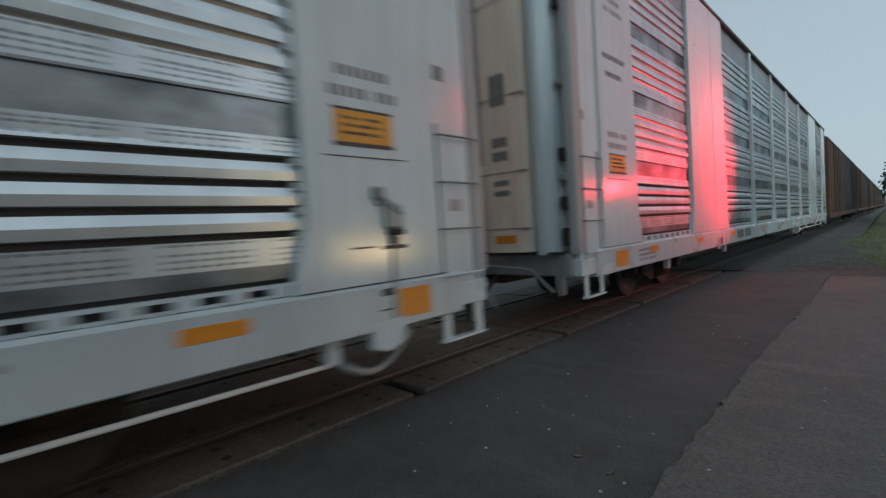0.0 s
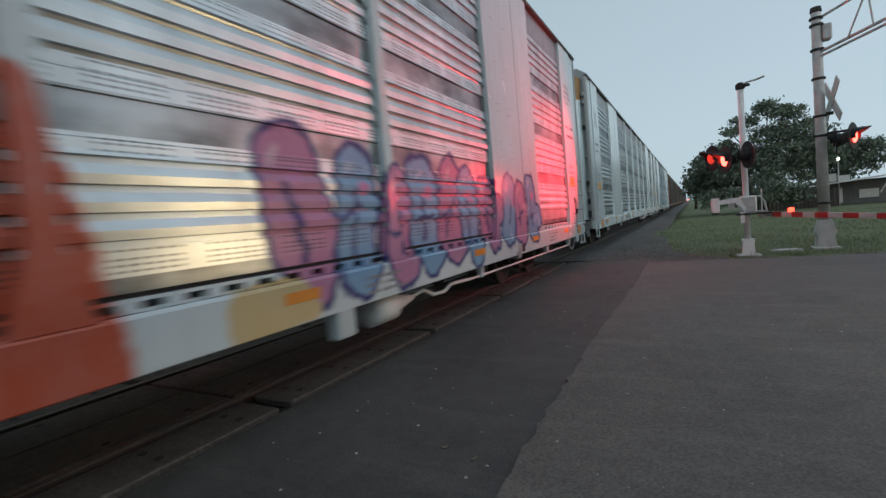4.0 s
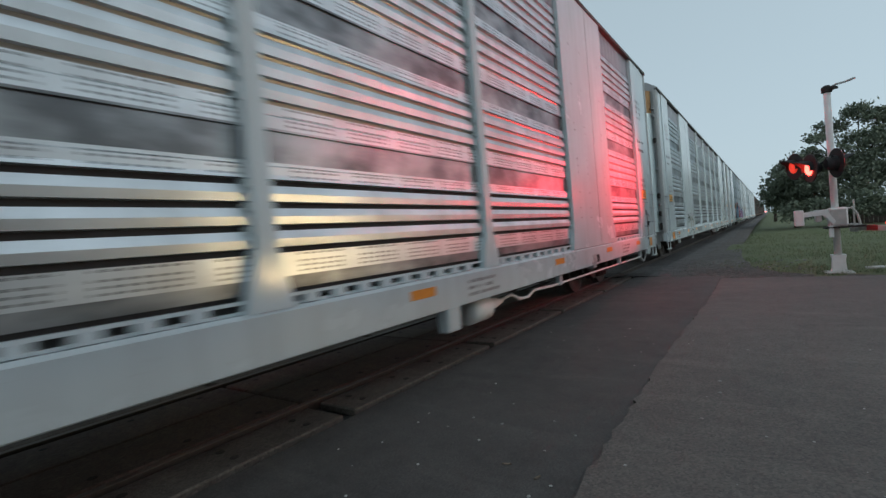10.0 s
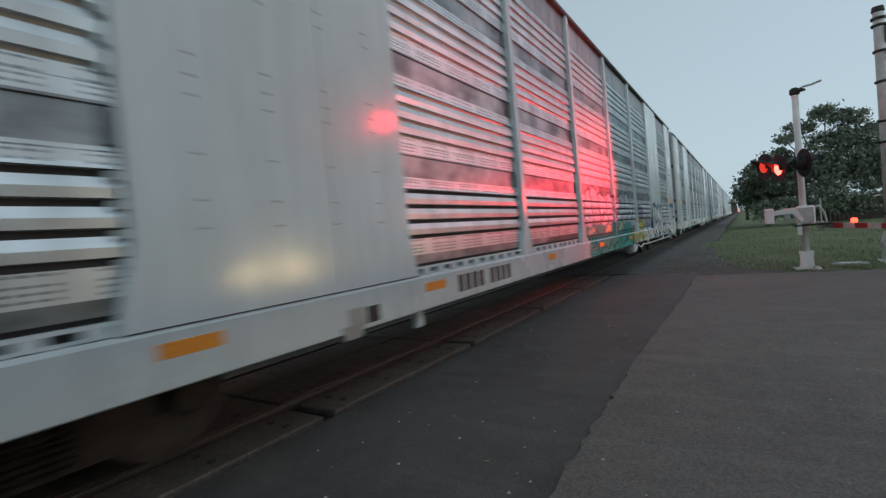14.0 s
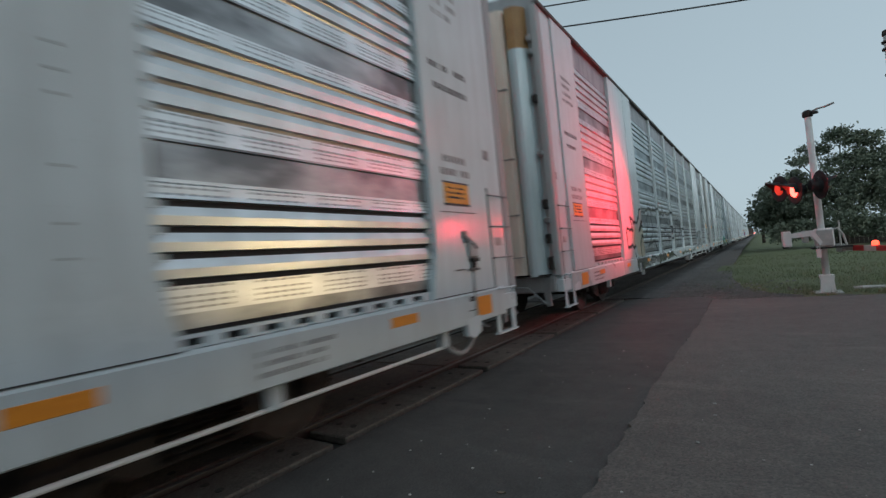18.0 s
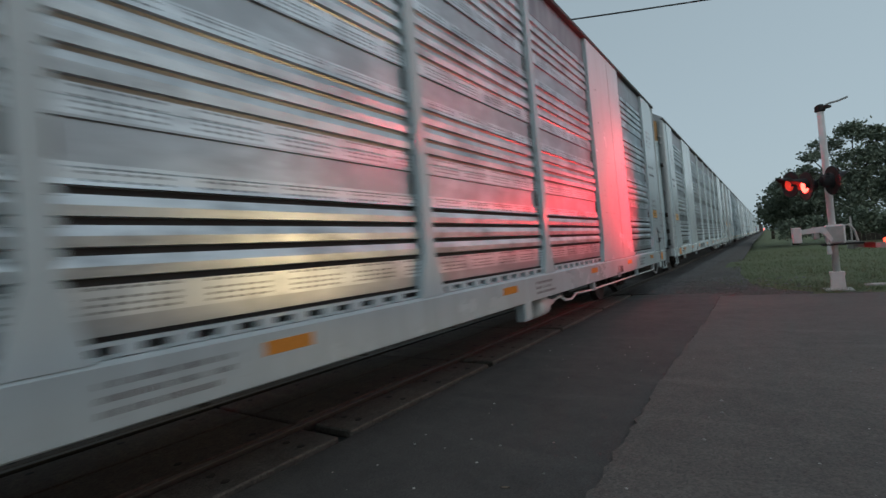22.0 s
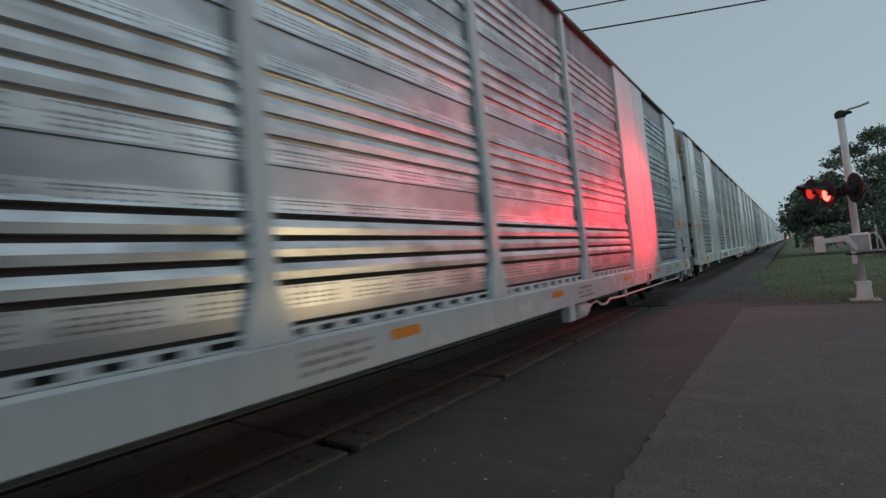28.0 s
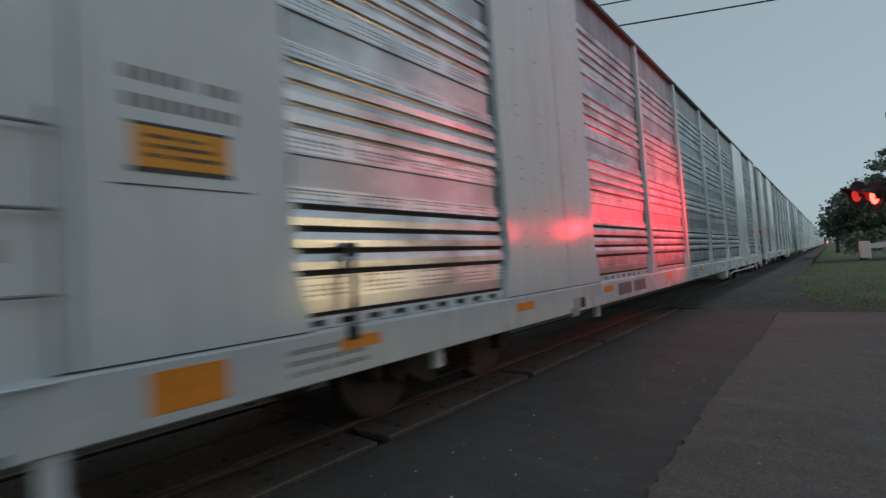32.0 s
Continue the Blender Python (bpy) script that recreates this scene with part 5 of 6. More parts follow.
# sixth car: long black lines round a cream figure, dark blocks on the sill
CREAM = (0.60, 0.555, 0.44)
fig = [((-9.26, 1.55, -8.66, 1.55, 0.20), (0.60, 0.60, 0.56)), ((-8.66, 1.59, -8.1, 1.70, 0.26), CREAM), ((-8.2, 1.25, -7.6, 1.2, 0.22), CREAM), ((-7.9, 1.9, -7.4, 2.1, 0.22), (0.62, 0.55, 0.52)), ((-7.9, 1.5, -7.5, 1.6, 0.2), CREAM)]
fig += [((-8.5, 0.82, -7.1, 0.82, 0.15), (0.10, 0.10, 0.105)), ((-5.2, 0.84, -4.0, 0.86, 0.14), (0.075, 0.075, 0.08)), ((-3.5, 0.86, -2.2, 0.90, 0.13), (0.075, 0.075, 0.08)), ((-6.9, 0.82, -5.4, 0.84, 0.10), (0.60, 0.61, 0.62))]
fig += line([(-8.95, 2.1), (-8.8, 2.02), (-8.44, 1.99), (-8.08, 2.03), (-7.8, 2.22), (-7.43, 2.36), (-6.87, 2.31), (-6.25, 2.38), (-4.61, 2.47)], INK, 0.036)
fig += line([(-8.72, 1.74), (-8.86, 1.72), (-9.15, 1.75), (-9.39, 1.78), (-9.45, 1.69), (-9.43, 1.48), (-9.38, 1.31), (-9.07, 1.32), (-8.76, 1.28), (-8.58, 1.33)], INK, 0.034)
for pts in ([(-8.92, 2.08), (-8.83, 1.88), (-8.74, 1.74)], [(-7.94, 1.77), (-7.61, 1.95), (-7.28, 2.06), (-7.33, 1.92), (-7.86, 1.75)], [(-7.91, 1.38), (-7.66, 1.53), (-7.41, 1.57), (-7.13, 1.14)], [(-7.91, 1.38), (-7.82, 0.74)], [(-8.65, 1.17), (-8.45, 0.7)],
            [(-5.9, 2.57), (-6.22, 1.98), (-6.75, 1.55)], [(-5.56, 2.56), (-5.46, 1.83), (-6.23, 1.32)], [(-5.18, 2.54), (-5.43, 1.95)], [(-6.34, 1.27), (-5.53, 1.46), (-4.9, 1.18)], [(-4.15, 2.3), (-0.83, 2.5)], [(-3.18, 2.58), (-4.22, 1.64), (-3.84, 1.26)], [(-4.13, 1.64), (-1.81, 1.53)], [(-2.48, 2.07), (-1.1, 1.73)],
            [(-6.88, 0.73), (-6.49, 0.97), (-5.12, 0.87)], [(-3.98, 0.74), (-3.28, 0.99), (-1.44, 0.75)]):
    fig += line(pts, INK, 0.04)
fig += scrawl(rng, -1.0, 4.2, 1.25, 2.2, INK, 14, 0.04) + scrawl(rng, -3.6, 1.6, 1.3, 2.3, INK, 10, 0.035) + scrawl(rng, 0.2, 5.6, 0.74, 0.95, INK, 9, 0.035)
fig += letters(rng, 5.2, 9.4, 0.9, 1.9, (0.42, 0.44, 0.46), INK, None, ((0.03, 0.25, 0.25),), 0.045, None, 0.5)
repaint(cars[6], fig)


# gives a car the sheet with the brighter painted band reflection
def shine_bands(car):
    for o in car.children_recursive:
        if o.type == "MESH" and o.name.split(".")[0] == "side_sheet":
            o.material_slots[0].link = "OBJECT"
            o.material_slots[0].material = sheet_light_band


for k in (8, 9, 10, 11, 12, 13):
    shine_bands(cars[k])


# a dark strap left hanging on one car's side
part("hanging_strap", Shape().tube([(SIDE - 0.02, -12.02, 1.60), (SIDE + 0.02, -12.05, 1.25), (SIDE + 0.01, -12.07, 1.0)], 0.022, 7).box(SIDE - 0.03, SIDE + 0.03, -12.09, -12.0, 1.50, 1.60, 0.012).box(SIDE - 0.02, SIDE + 0.03, -12.12, -12.02, 0.90, 1.0, 0.015), black_enamel, cars[11], "black hanging strap")


# ---- crossing signals ----
def flasher(parent, at, yaw, lit, hood=True, faint=False):
    """One round signal lamp: dark disc, housing, hood and lens, facing along its own -x."""
    root = new("signal_lamp")
    root.parent = parent
    root.matrix_basis = pose(*at, 0, 0, yaw)
    part("background_disc", Shape().turn([(0.02, 0.0), (0.29, 0.0), (0.30, 0.012), (0.29, 0.02), (0.02, 0.022)], (0, 0, 0), "x", 28), black_enamel, root, "round black background disc")
    part("housing", Shape().turn([(0.03, 0.20), (0.10, 0.19), (0.15, 0.10), (0.16, 0.02)], (0, 0, 0), "x", 20), black_enamel, root)
    part("lens", Shape().turn([(0.15, -0.01), (0.13, -0.03), (0.08, -0.045), (0.01, -0.05)], (0, 0, 0), "x", 20), red_hood if faint else red_lens if lit else dead_lens, root, "lit red lens" if lit else "unlit red lens", None, True)
    if hood:
        s = Shape()
        n = 12
        for k in range(n + 1):
            a = math.pi * (-0.12 + 1.24 * k / n)
            c, d = math.cos(a), math.sin(a)
            reach = -0.30 * max(0.25, d)
            for r in (0.155, 0.163):
                s.v += [(0.0, r * c, r * d), (reach, r * c, r * d)]
        for k in range(n):
            b = 4 * k
            s.f += [(b, b + 1, b + 5, b + 4), (b + 2, b + 6, b + 7, b + 3), (b + 1, b + 3, b + 7, b + 5)]
        part("hood", s, black_enamel, root, "black visor")
    return root


def build_mast():
    m = thing("crossing_signal_mast", pose(1.14, 12.9, -0.05), "silver railway crossing signal mast with red flashers and gate machine", "crossing signal")
    part("foot", Shape().box(-0.24, 0.24, -0.24, 0.24, -0.03, 0.02, 0.01), aluminium, m)
    part("base", Shape().prism([(-0.14, 0.02), (0.14, 0.02), (0.12, 0.07), (0.11, 0.28), (0.125, 0.34), (0.125, 0.38), (-0.125, 0.38), (-0.125, 0.34), (-0.11, 0.28), (-0.12, 0.07)], "y", -0.12, 0.12), white_enamel, m, "cast pale mast base")
    part("mast", Shape().turn([(0.066, 0.38), (0.062, 3.9), (0.03, 3.93)], (0, 0, 0), "z", 16), white_enamel, m, "weathered silver tube", None, True)
    part("cap_clamp", Shape().turn([(0.06, 3.80), (0.095, 3.82), (0.095, 3.92), (0.05, 3.96)], (0, 0, 0), "z", 12), dark_iron, m)
    part("top_arm", Shape().tube([(0.02, 0, 3.90), (0.16, -0.02, 3.95), (0.30, -0.03, 3.96), (0.46, -0.05, 4.0)], 0.022, 8), aluminium, m)
    part("bell", Shape().turn([(0.09, 0.0), (0.085, 0.04), (0.03, 0.06)], (0.10, -0.02, 3.86), "z", 14), dark_iron, m)
    # gate machine with counterweights
    part("gate_machine", Shape().box(-0.13, 0.19, -0.2, 0.2, 0.98, 1.38, 0.03), white_enamel, m, "pale gate machine housing")
    part("machine_door", Shape().box(-0.10, 0.16, -0.215, -0.2, 1.02, 1.34, 0.006), aluminium, m)
    part("machine_shelf", Shape().box(-0.20, 0.46, -0.24, 0.24, 0.945, 0.98), dark_iron, m)
    arm = Shape().prism([(-0.62, 1.22), (-0.62, 1.31), (-0.16, 1.36), (-0.02, 1.10), (-0.06, 1.02), (-0.20, 1.24)], "y", -0.26, -0.23)
    part("weight_arm", arm, white_enamel, m, "white counterweight arm")
    arm2 = Shape().prism([(-0.62, 1.22), (-0.62, 1.31), (-0.16, 1.36), (-0.02, 1.10), (-0.06, 1.02), (-0.20, 1.24)], "y", 0.23, 0.26)
    part("weight_arm", arm2, white_enamel, m, "white counterweight arm")
    part("counterweight", Shape().box(-0.70, -0.54, -0.30, 0.30, 1.04, 1.38, 0.015), white_enamel, m, "stacked pale counterweight")
    part("counterweight", Shape().box(-0.34, -0.24, -0.22, 0.22, 1.10, 1.36, 0.012), aluminium, m)
    part("weight_foot", Shape().box(-0.14, -0.06, -0.24, -0.16, 0.76, 1.0, 0.008), white_enamel, m)
    part("conduit", Shape().tube([(0.19, -0.1, 1.34), (0.26, -0.1, 1.36), (0.34, -0.1, 1.22), (0.38, -0.1, 0.99)], 0.022, 8), aluminium, m)
    part("conduit", Shape().tube([(0.30, 0.05, 0.98), (0.31, 0.05, 1.52)], 0.016, 8), aluminium, m)
    # flashers
    part("cross_arm", Shape().tube([(-0.05, -0.75, 2.40), (-0.05, 0.75, 2.40)], 0.028, 8), black_enamel, m, "dark flasher cross arm")
    part("arm_plate", Shape().box(-0.10, 0.28, -0.05, 0.05, 2.42, 2.46, 0.01), dark_iron, m)
    flasher(m, (-0.40, -0.42, 2.24), 22, True)
    flasher(m, (-0.62, 0.5, 2.38), 30, True, True, True)
    flasher(m, (0.03, -0.55, 2.28), 200, False)
    part("lamp_bracket", Shape().tube([(-0.24, -0.42, 2.30), (-0.05, -0.5, 2.40)], 0.02, 6), black_enamel, m)
    # gate arm across the road
    d = Vector((0.29, -0.957, 0)).normalized()
    n = Vector((-d.y, d.x, 0))
    yaw = math.degrees(math.atan2(d.y, d.x))
    root = new("gate_arm")
    root.parent = m
    root.matrix_basis = pose(0.33, 0.35, 0.92, 0, 0.35, yaw)
    for k in range(22):
        a = 0.1 + 0.41 * k
        part("stripe", Shape().box(a, a + 0.41, -0.02, 0.02, -0.055 + 0.0012 * k, 0.055 - 0.0012 * k), red_tape if k % 2 else white_frame, root, "red reflective band" if k % 2 else "white band")
    for a in (1.28, 5.0, 9.0):
        part("arm_lamp", Shape().turn([(0.03, 0.06), (0.055, 0.065), (0.055, 0.13), (0.03, 0.15)], (a, 0, 0), "z", 10), gate_glow, root, "lit red gate lamp")
    part("arm_bracket", Shape().box(-0.15, 0.12, -0.03, 0.03, -0.09, 0.09, 0.01), aluminium, root)
    return m


build_mast()


def build_cantilever():
    m = thing("cantilever_signal_pole", pose(2.74, 13.82, -0.05), "tall silver cantilever signal pole with banded brackets and truss arm", "crossing signal")
    part("foot", Shape().box(-0.25, 0.25, -0.25, 0.25, -0.03, 0.04, 0.015), aluminium, m)
    part("base", Shape().prism([(-0.19, 0.04), (0.19, 0.04), (0.15, 0.30), (0.19, 0.35), (0.19, 0.40), (0.12, 0.66), (-0.12, 0.66), (-0.19, 0.40), (-0.19, 0.35), (-0.15, 0.30)], "y", -0.16, 0.16), aluminium, m, "flared pole base")
    part("pole", Shape().turn([(0.115, 0.6), (0.105, 3.0), (0.095, 5.40), (0.08, 5.46)], (0, 0, 0), "z", 18), aluminium, m, "weathered silver pole", None, True)
    for z in (0.80, 1.05, 2.6, 3.05, 3.9, 4.55, 5.10, 5.25):
        part("band", Shape().turn([(0.10, z - 0.03), (0.135, z - 0.02), (0.135, z + 0.02), (0.10, z + 0.03)], (0, 0, 0), "z", 14), dark_iron, m, "dark steel band")
    part("pole_cap", Shape().turn([(0.10, 5.38), (0.115, 5.40), (0.10, 5.50), (0.02, 5.52)], (0, 0, 0), "z", 14), dark_iron, m)
    part("junction_box", Shape().box(0.09, 0.26, -0.12, 0.12, 4.72, 5.08, 0.03), aluminium, m, "grey junction box")
    d = Vector((0.46, -0.89, 0)).normalized()
    reach = 7.0
    for z, r in ((4.50, 0.035), (4.40, 0.03), (5.25, 0.03)):
        part("truss_tube", Shape().tube([(0.08, -0.05, z), (d.x * reach, d.y * reach, z + 0.25)], r, 8), aluminium, m, "steel truss tube")
    for k in range(6):
        a, b = 0.8 + 1.0 * k, 1.3 + 1.0 * k
        part("truss_brace", Shape().tube([(d.x * a, d.y * a, 4.46 + 0.035 * a), (d.x * b, d.y * b, 5.25 + 0.035 * b)], 0.018, 6), aluminium, m)
        part("truss_brace", Shape().tube([(d.x * b, d.y * b, 5.25 + 0.035 * b), (d.x * (b + 0.12), d.y * (b + 0.12), 4.46 + 0.035 * b)], 0.018, 6), aluminium, m)
    # crossbuck seen nearly edge on
    for s in (-1, 1):
        blade = Shape().box(-0.012, 0.012, -0.60, 0.60, -0.11, 0.11, 0.004)
        part("crossbuck_blade", blade, white_frame, m, "white crossbuck blade", pose(0.22 + 0.012 * s, 0.0, 3.35, 45 * s, 0, 6))
    part("sign_bracket", Shape().box(0.08, 0.24, -0.03, 0.03, 3.05, 3.12), dark_iron, m)
    part("cross_arm", Shape().tube([(-0.15, 0, 2.62), (0.75, -0.1, 2.66)], 0.026, 8), black_enamel, m)
    flasher(m, (1.22, -2.35, 5.18), 42, True)
    part("lamp_hanger", Shape().tube([(1.30, -2.28, 4.98), (1.25, -2.38, 4.5)], 0.025, 8), black_enamel, m)
    flasher(m, (0.50, -0.35, 2.48), 150, True)
    flasher(m, (0.30, 0.25, 2.48), -8, False)
    return m


build_cantilever()

pad = thing("utility_pad", pose(2.0, 13.75, -0.06), "low pale concrete utility cover in the grass", "concrete pad")
part("slab", Shape().box(-0.34, 0.30, -0.24, 0.2, -0.04, 0.02, 0.02), sidewalk_mat, pad)
part("lid", Shape().box(-0.22, 0.2, -0.16, 0.14, 0.02, 0.03, 0.004), aluminium, pad)


# ---- trees, grass and houses beyond the road ----
def leaf_cloud(lobes, count, size, seed):
    """Leaves gathered in clumps over the skins of rounded lobes (x, y, z, rx, ry, rz)."""
    r = np.random.default_rng(seed)
    vol = np.array([a[3] * a[5] for a in lobes])
    tufts, per = int(count * 0.78) // 26, 26
    pick = r.choice(len(lobes), tufts, p=vol / vol.sum())
    L = np.array(lobes)[pick]
    d = r.normal(size=(tufts, 3))
    d /= np.linalg.norm(d, axis=1)[:, None]
    d[:, 2] = np.where(d[:, 2] < -0.5, -d[:, 2], d[:, 2])
    wave = 1 + 0.16 * np.sin(5.0 * d[:, 0] + 3.0 * L[:, 0]) * np.sin(6.0 * d[:, 2] + L[:, 1])
    rad = r.uniform(0.62, 1.08, tufts) * wave
    c = L[:, :3] + d * L[:, 3:] * rad[:, None]
    wide = r.uniform(1.2, 2.4, tufts) * size
    c = np.repeat(c, per, axis=0) + r.normal(size=(tufts * per, 3)) * np.repeat(wide, per)[:, None] * np.array([1.0, 1.0, 0.55])
    # the shaded inner leaves
    pick = r.choice(len(lobes), count // 4, p=vol / vol.sum())
    L = np.array(lobes)[pick]
    d = r.normal(size=(len(pick), 3))
    d /= np.linalg.norm(d, axis=1)[:, None]
    c = np.concatenate([c, L[:, :3] + d * L[:, 3:] * r.uniform(0.2, 0.8, len(pick))[:, None]])
    n = len(c)
    a = r.normal(size=(n, 3))
    a /= np.linalg.norm(a, axis=1)[:, None]
    b = np.cross(a, r.normal(size=(n, 3)))
    b /= np.linalg.norm(b, axis=1)[:, None]
    s = r.uniform(0.6, 1.25, n)[:, None] * size
    v = np.stack([c - a * s, c + b * s * 0.55, c + a * s, c - b * s * 0.55], 1).reshape(-1, 3)
    me = bpy.data.meshes.new("crown")
    me.from_pydata(v.tolist(), [], [(4 * i, 4 * i + 1, 4 * i + 2, 4 * i + 3) for i in range(n)])
    return me


def tree(at, trunk_h, lobes, count, seed, label, size=0.17):
    t = thing("tree", pose(*at), label, "tree", "trees past the crossing")
    r = random.Random(seed)
    s = Shape()
    s.tube([(0, 0, -0.3), (0.05, 0, trunk_h * 0.5), (0.1, 0.05, trunk_h)], 0.28, 10, True, 0.16)
    for a in lobes[:6]:
        s.tube([(0.08, 0.04, trunk_h * 0.8), (a[0] * 0.5, a[1] * 0.5, (trunk_h + a[2]) / 2), (a[0], a[1], a[2])], 0.11, 7, True, 0.03)
    part("trunk", s, bark, t, "grey brown trunk and limbs", None, True)
    part("crown", leaf_cloud(lobes, count, size, seed), leaf_mat, t, "dark green ragged crown")
    return t


# lobes of the tall tree: a leaning dome of small separate boughs
TALL = [(0.4, 0, 9.4, 1.4, 1.4, 0.9), (2.0, 0, 8.7, 1.3, 1.4, 0.9), (-1.4, 0.3, 8.6, 1.2, 1.3, 0.7), (-2.6, 0, 7.8, 1.0, 1.2, 0.6), (-3.2, 0.2, 6.3, 1.3, 1.3, 0.8), (-4.6, 0, 4.6, 1.2, 1.2, 0.8), (0.8, -0.4, 6.9, 2.3, 1.6, 1.2),
        (3.4, 0, 6.7, 1.7, 1.6, 1.4), (-1.2, -0.3, 5.0, 2.3, 1.8, 1.2), (2.0, -0.3, 4.9, 2.7, 2.0, 1.5), (-3.0, 0, 3.5, 1.7, 1.6, 1.0), (0.0, -0.5, 3.2, 3.6, 2.0, 1.4), (4.2, 0, 4.6, 1.6, 1.6, 1.5)]
tree((6.4, 54, -0.4), 4.0, TALL, 24000, 3, "tall dark broadleaf tree with a ragged crown", 0.14)
tree((2.2, 57, -0.4), 3.0, [(-0.4, 0, 4.6, 1.9, 2.2, 1.7), (-1.2, 0, 3.2, 1.6, 1.9, 1.5), (0.9, 0, 5.3, 1.7, 1.9, 1.4), (0.3, 0, 2.2, 2.4, 2.0, 1.7)], 9000, 5, "dark rounded tree leaning towards the rails")
tree((13.5, 64, -0.4), 3.0, [(-1.6, 0, 5.0, 2.4, 2.2, 1.7), (1.2, 0, 5.4, 2.3, 2.2, 1.6), (0, 0, 3.6, 3.6, 2.4, 1.7), (3.2, 0, 4.6, 2.2, 2.2, 1.8)], 11000, 8, "broad dark green tree behind a low house")
tree((20.0, 55, -0.4), 3.5, [(0, 0, 6.0, 3.2, 2.8, 2.2), (-2.4, 0, 5.0, 2.2, 2.2, 1.8), (2.4, 0, 4.6, 2.6, 2.4, 2.0)], 8000, 9, "dark green tree beyond the gate")
tree((0.8, 95, -0.4), 2.5, [(0, 0, 3.6, 1.6, 2.2, 1.7), (0.9, 0, 2.6, 1.7, 2.0, 1.6)], 3000, 12, "small dark tree beside the far rails", 0.2)

hedge = thing("hedge", pose(0, 0, 0), "dark unclipped hedge below the trees", "hedge")
for k in range(5):
    part("bush", leaf_cloud([(2.0 + 1.5 * k, 50 + (k % 3), 0.9 + 0.25 * (k % 2), 1.3, 1.0, 1.2)], 820, 0.16, 31 + k), leaf_mat, hedge)


# unseen trees across the road behind where one stands, added to darken train reflections
def belt(lobes, count, size, seed, label):
    s = thing("tree_belt", pose(lobes[0][0], lobes[0][1], -0.06), label, "trees")
    x, y = lobes[0][:2]
    part("trunk", Shape().tube([(0, 0, -0.2), (0.1, 0, lobes[0][2])], 0.3, 8, True, 0.15), bark, s)
    part("leaves", leaf_cloud([(a - x, c - y, d, e, f, g) for a, c, d, e, f, g in lobes], count, size, seed), leaf_mat, s)


belt([(42 + 2 * (k % 3), -75 + 6.5 * k, 2.4 + 0.6 * (k % 4), 3.6, 4.4, 3.0) for k in range(18)], 18000, 0.34, 61, "unseen dark far belt of trees, added to darken reflections")
belt([(19 + 2 * (k % 3), -28 + 3.6 * k, 5.0 + 0.6 * (k % 4), 3.4, 3.2, 5.2) for k in range(10)], 20000, 0.34, 62, "unseen dark tall trees across the road, added to darken reflections")


def build_grass():
    r = np.random.default_rng(5)
    n = 26000
    y = 12.2 + 30 * r.random(n) ** 1.9
    lo = -1.25 - 0.0 * y
    x = lo + (3.2 + 0.42 * (y - 12) - lo) * r.random(n)
    keep = (y > 12.35 + 0.5 * np.sin(x * 3.1) ** 2 + np.where(x < 0.4, (0.4 - x) * 1.5, 0)) & (noise_mask(x, y) > r.random(n) * 0.9)
    x, y = x[keep], y[keep]
    m = len(x)
    h = r.uniform(0.03, 0.10, m) * (1 + 0.6 * (r.random(m) > 0.93))
    ang = r.uniform(0, 6.283, m)
    w = 0.006 + 0.0005 * (y - 12)
    z = np.array([height_at(a, b) for a, b in zip(x, y)]) - 0.005
    lean = r.normal(size=(m, 2)) * 0.03
    v = np.stack([np.stack([x - w * np.cos(ang), y - w * np.sin(ang), z], 1), np.stack([x + w * np.cos(ang), y + w * np.sin(ang), z], 1), np.stack([x + lean[:, 0], y + lean[:, 1], z + h], 1)], 1).reshape(-1, 3)
    me = bpy.data.meshes.new("grass")
    me.from_pydata(v.tolist(), [], [(3 * i, 3 * i + 1, 3 * i + 2) for i in range(m)])
    tagged(part("grass", me, grass_blade), "short green and straw grass on the verge", "grass", kind="stuff")


def noise_mask(x, y):
    return np.clip(0.55 + 0.4 * np.sin(x * 1.3 + 0.7 * np.sin(y * 0.9)) * np.sin(y * 1.1 + x * 0.3) + 0.2 * np.sin(3.7 * x + 2.1 * y), 0, 1)


grass_blade = surface("grass_blade", (0.135, 0.180, 0.078), (0.190, 0.190, 0.110), 0.85, 0, 0.5, 30, 0)
build_grass()


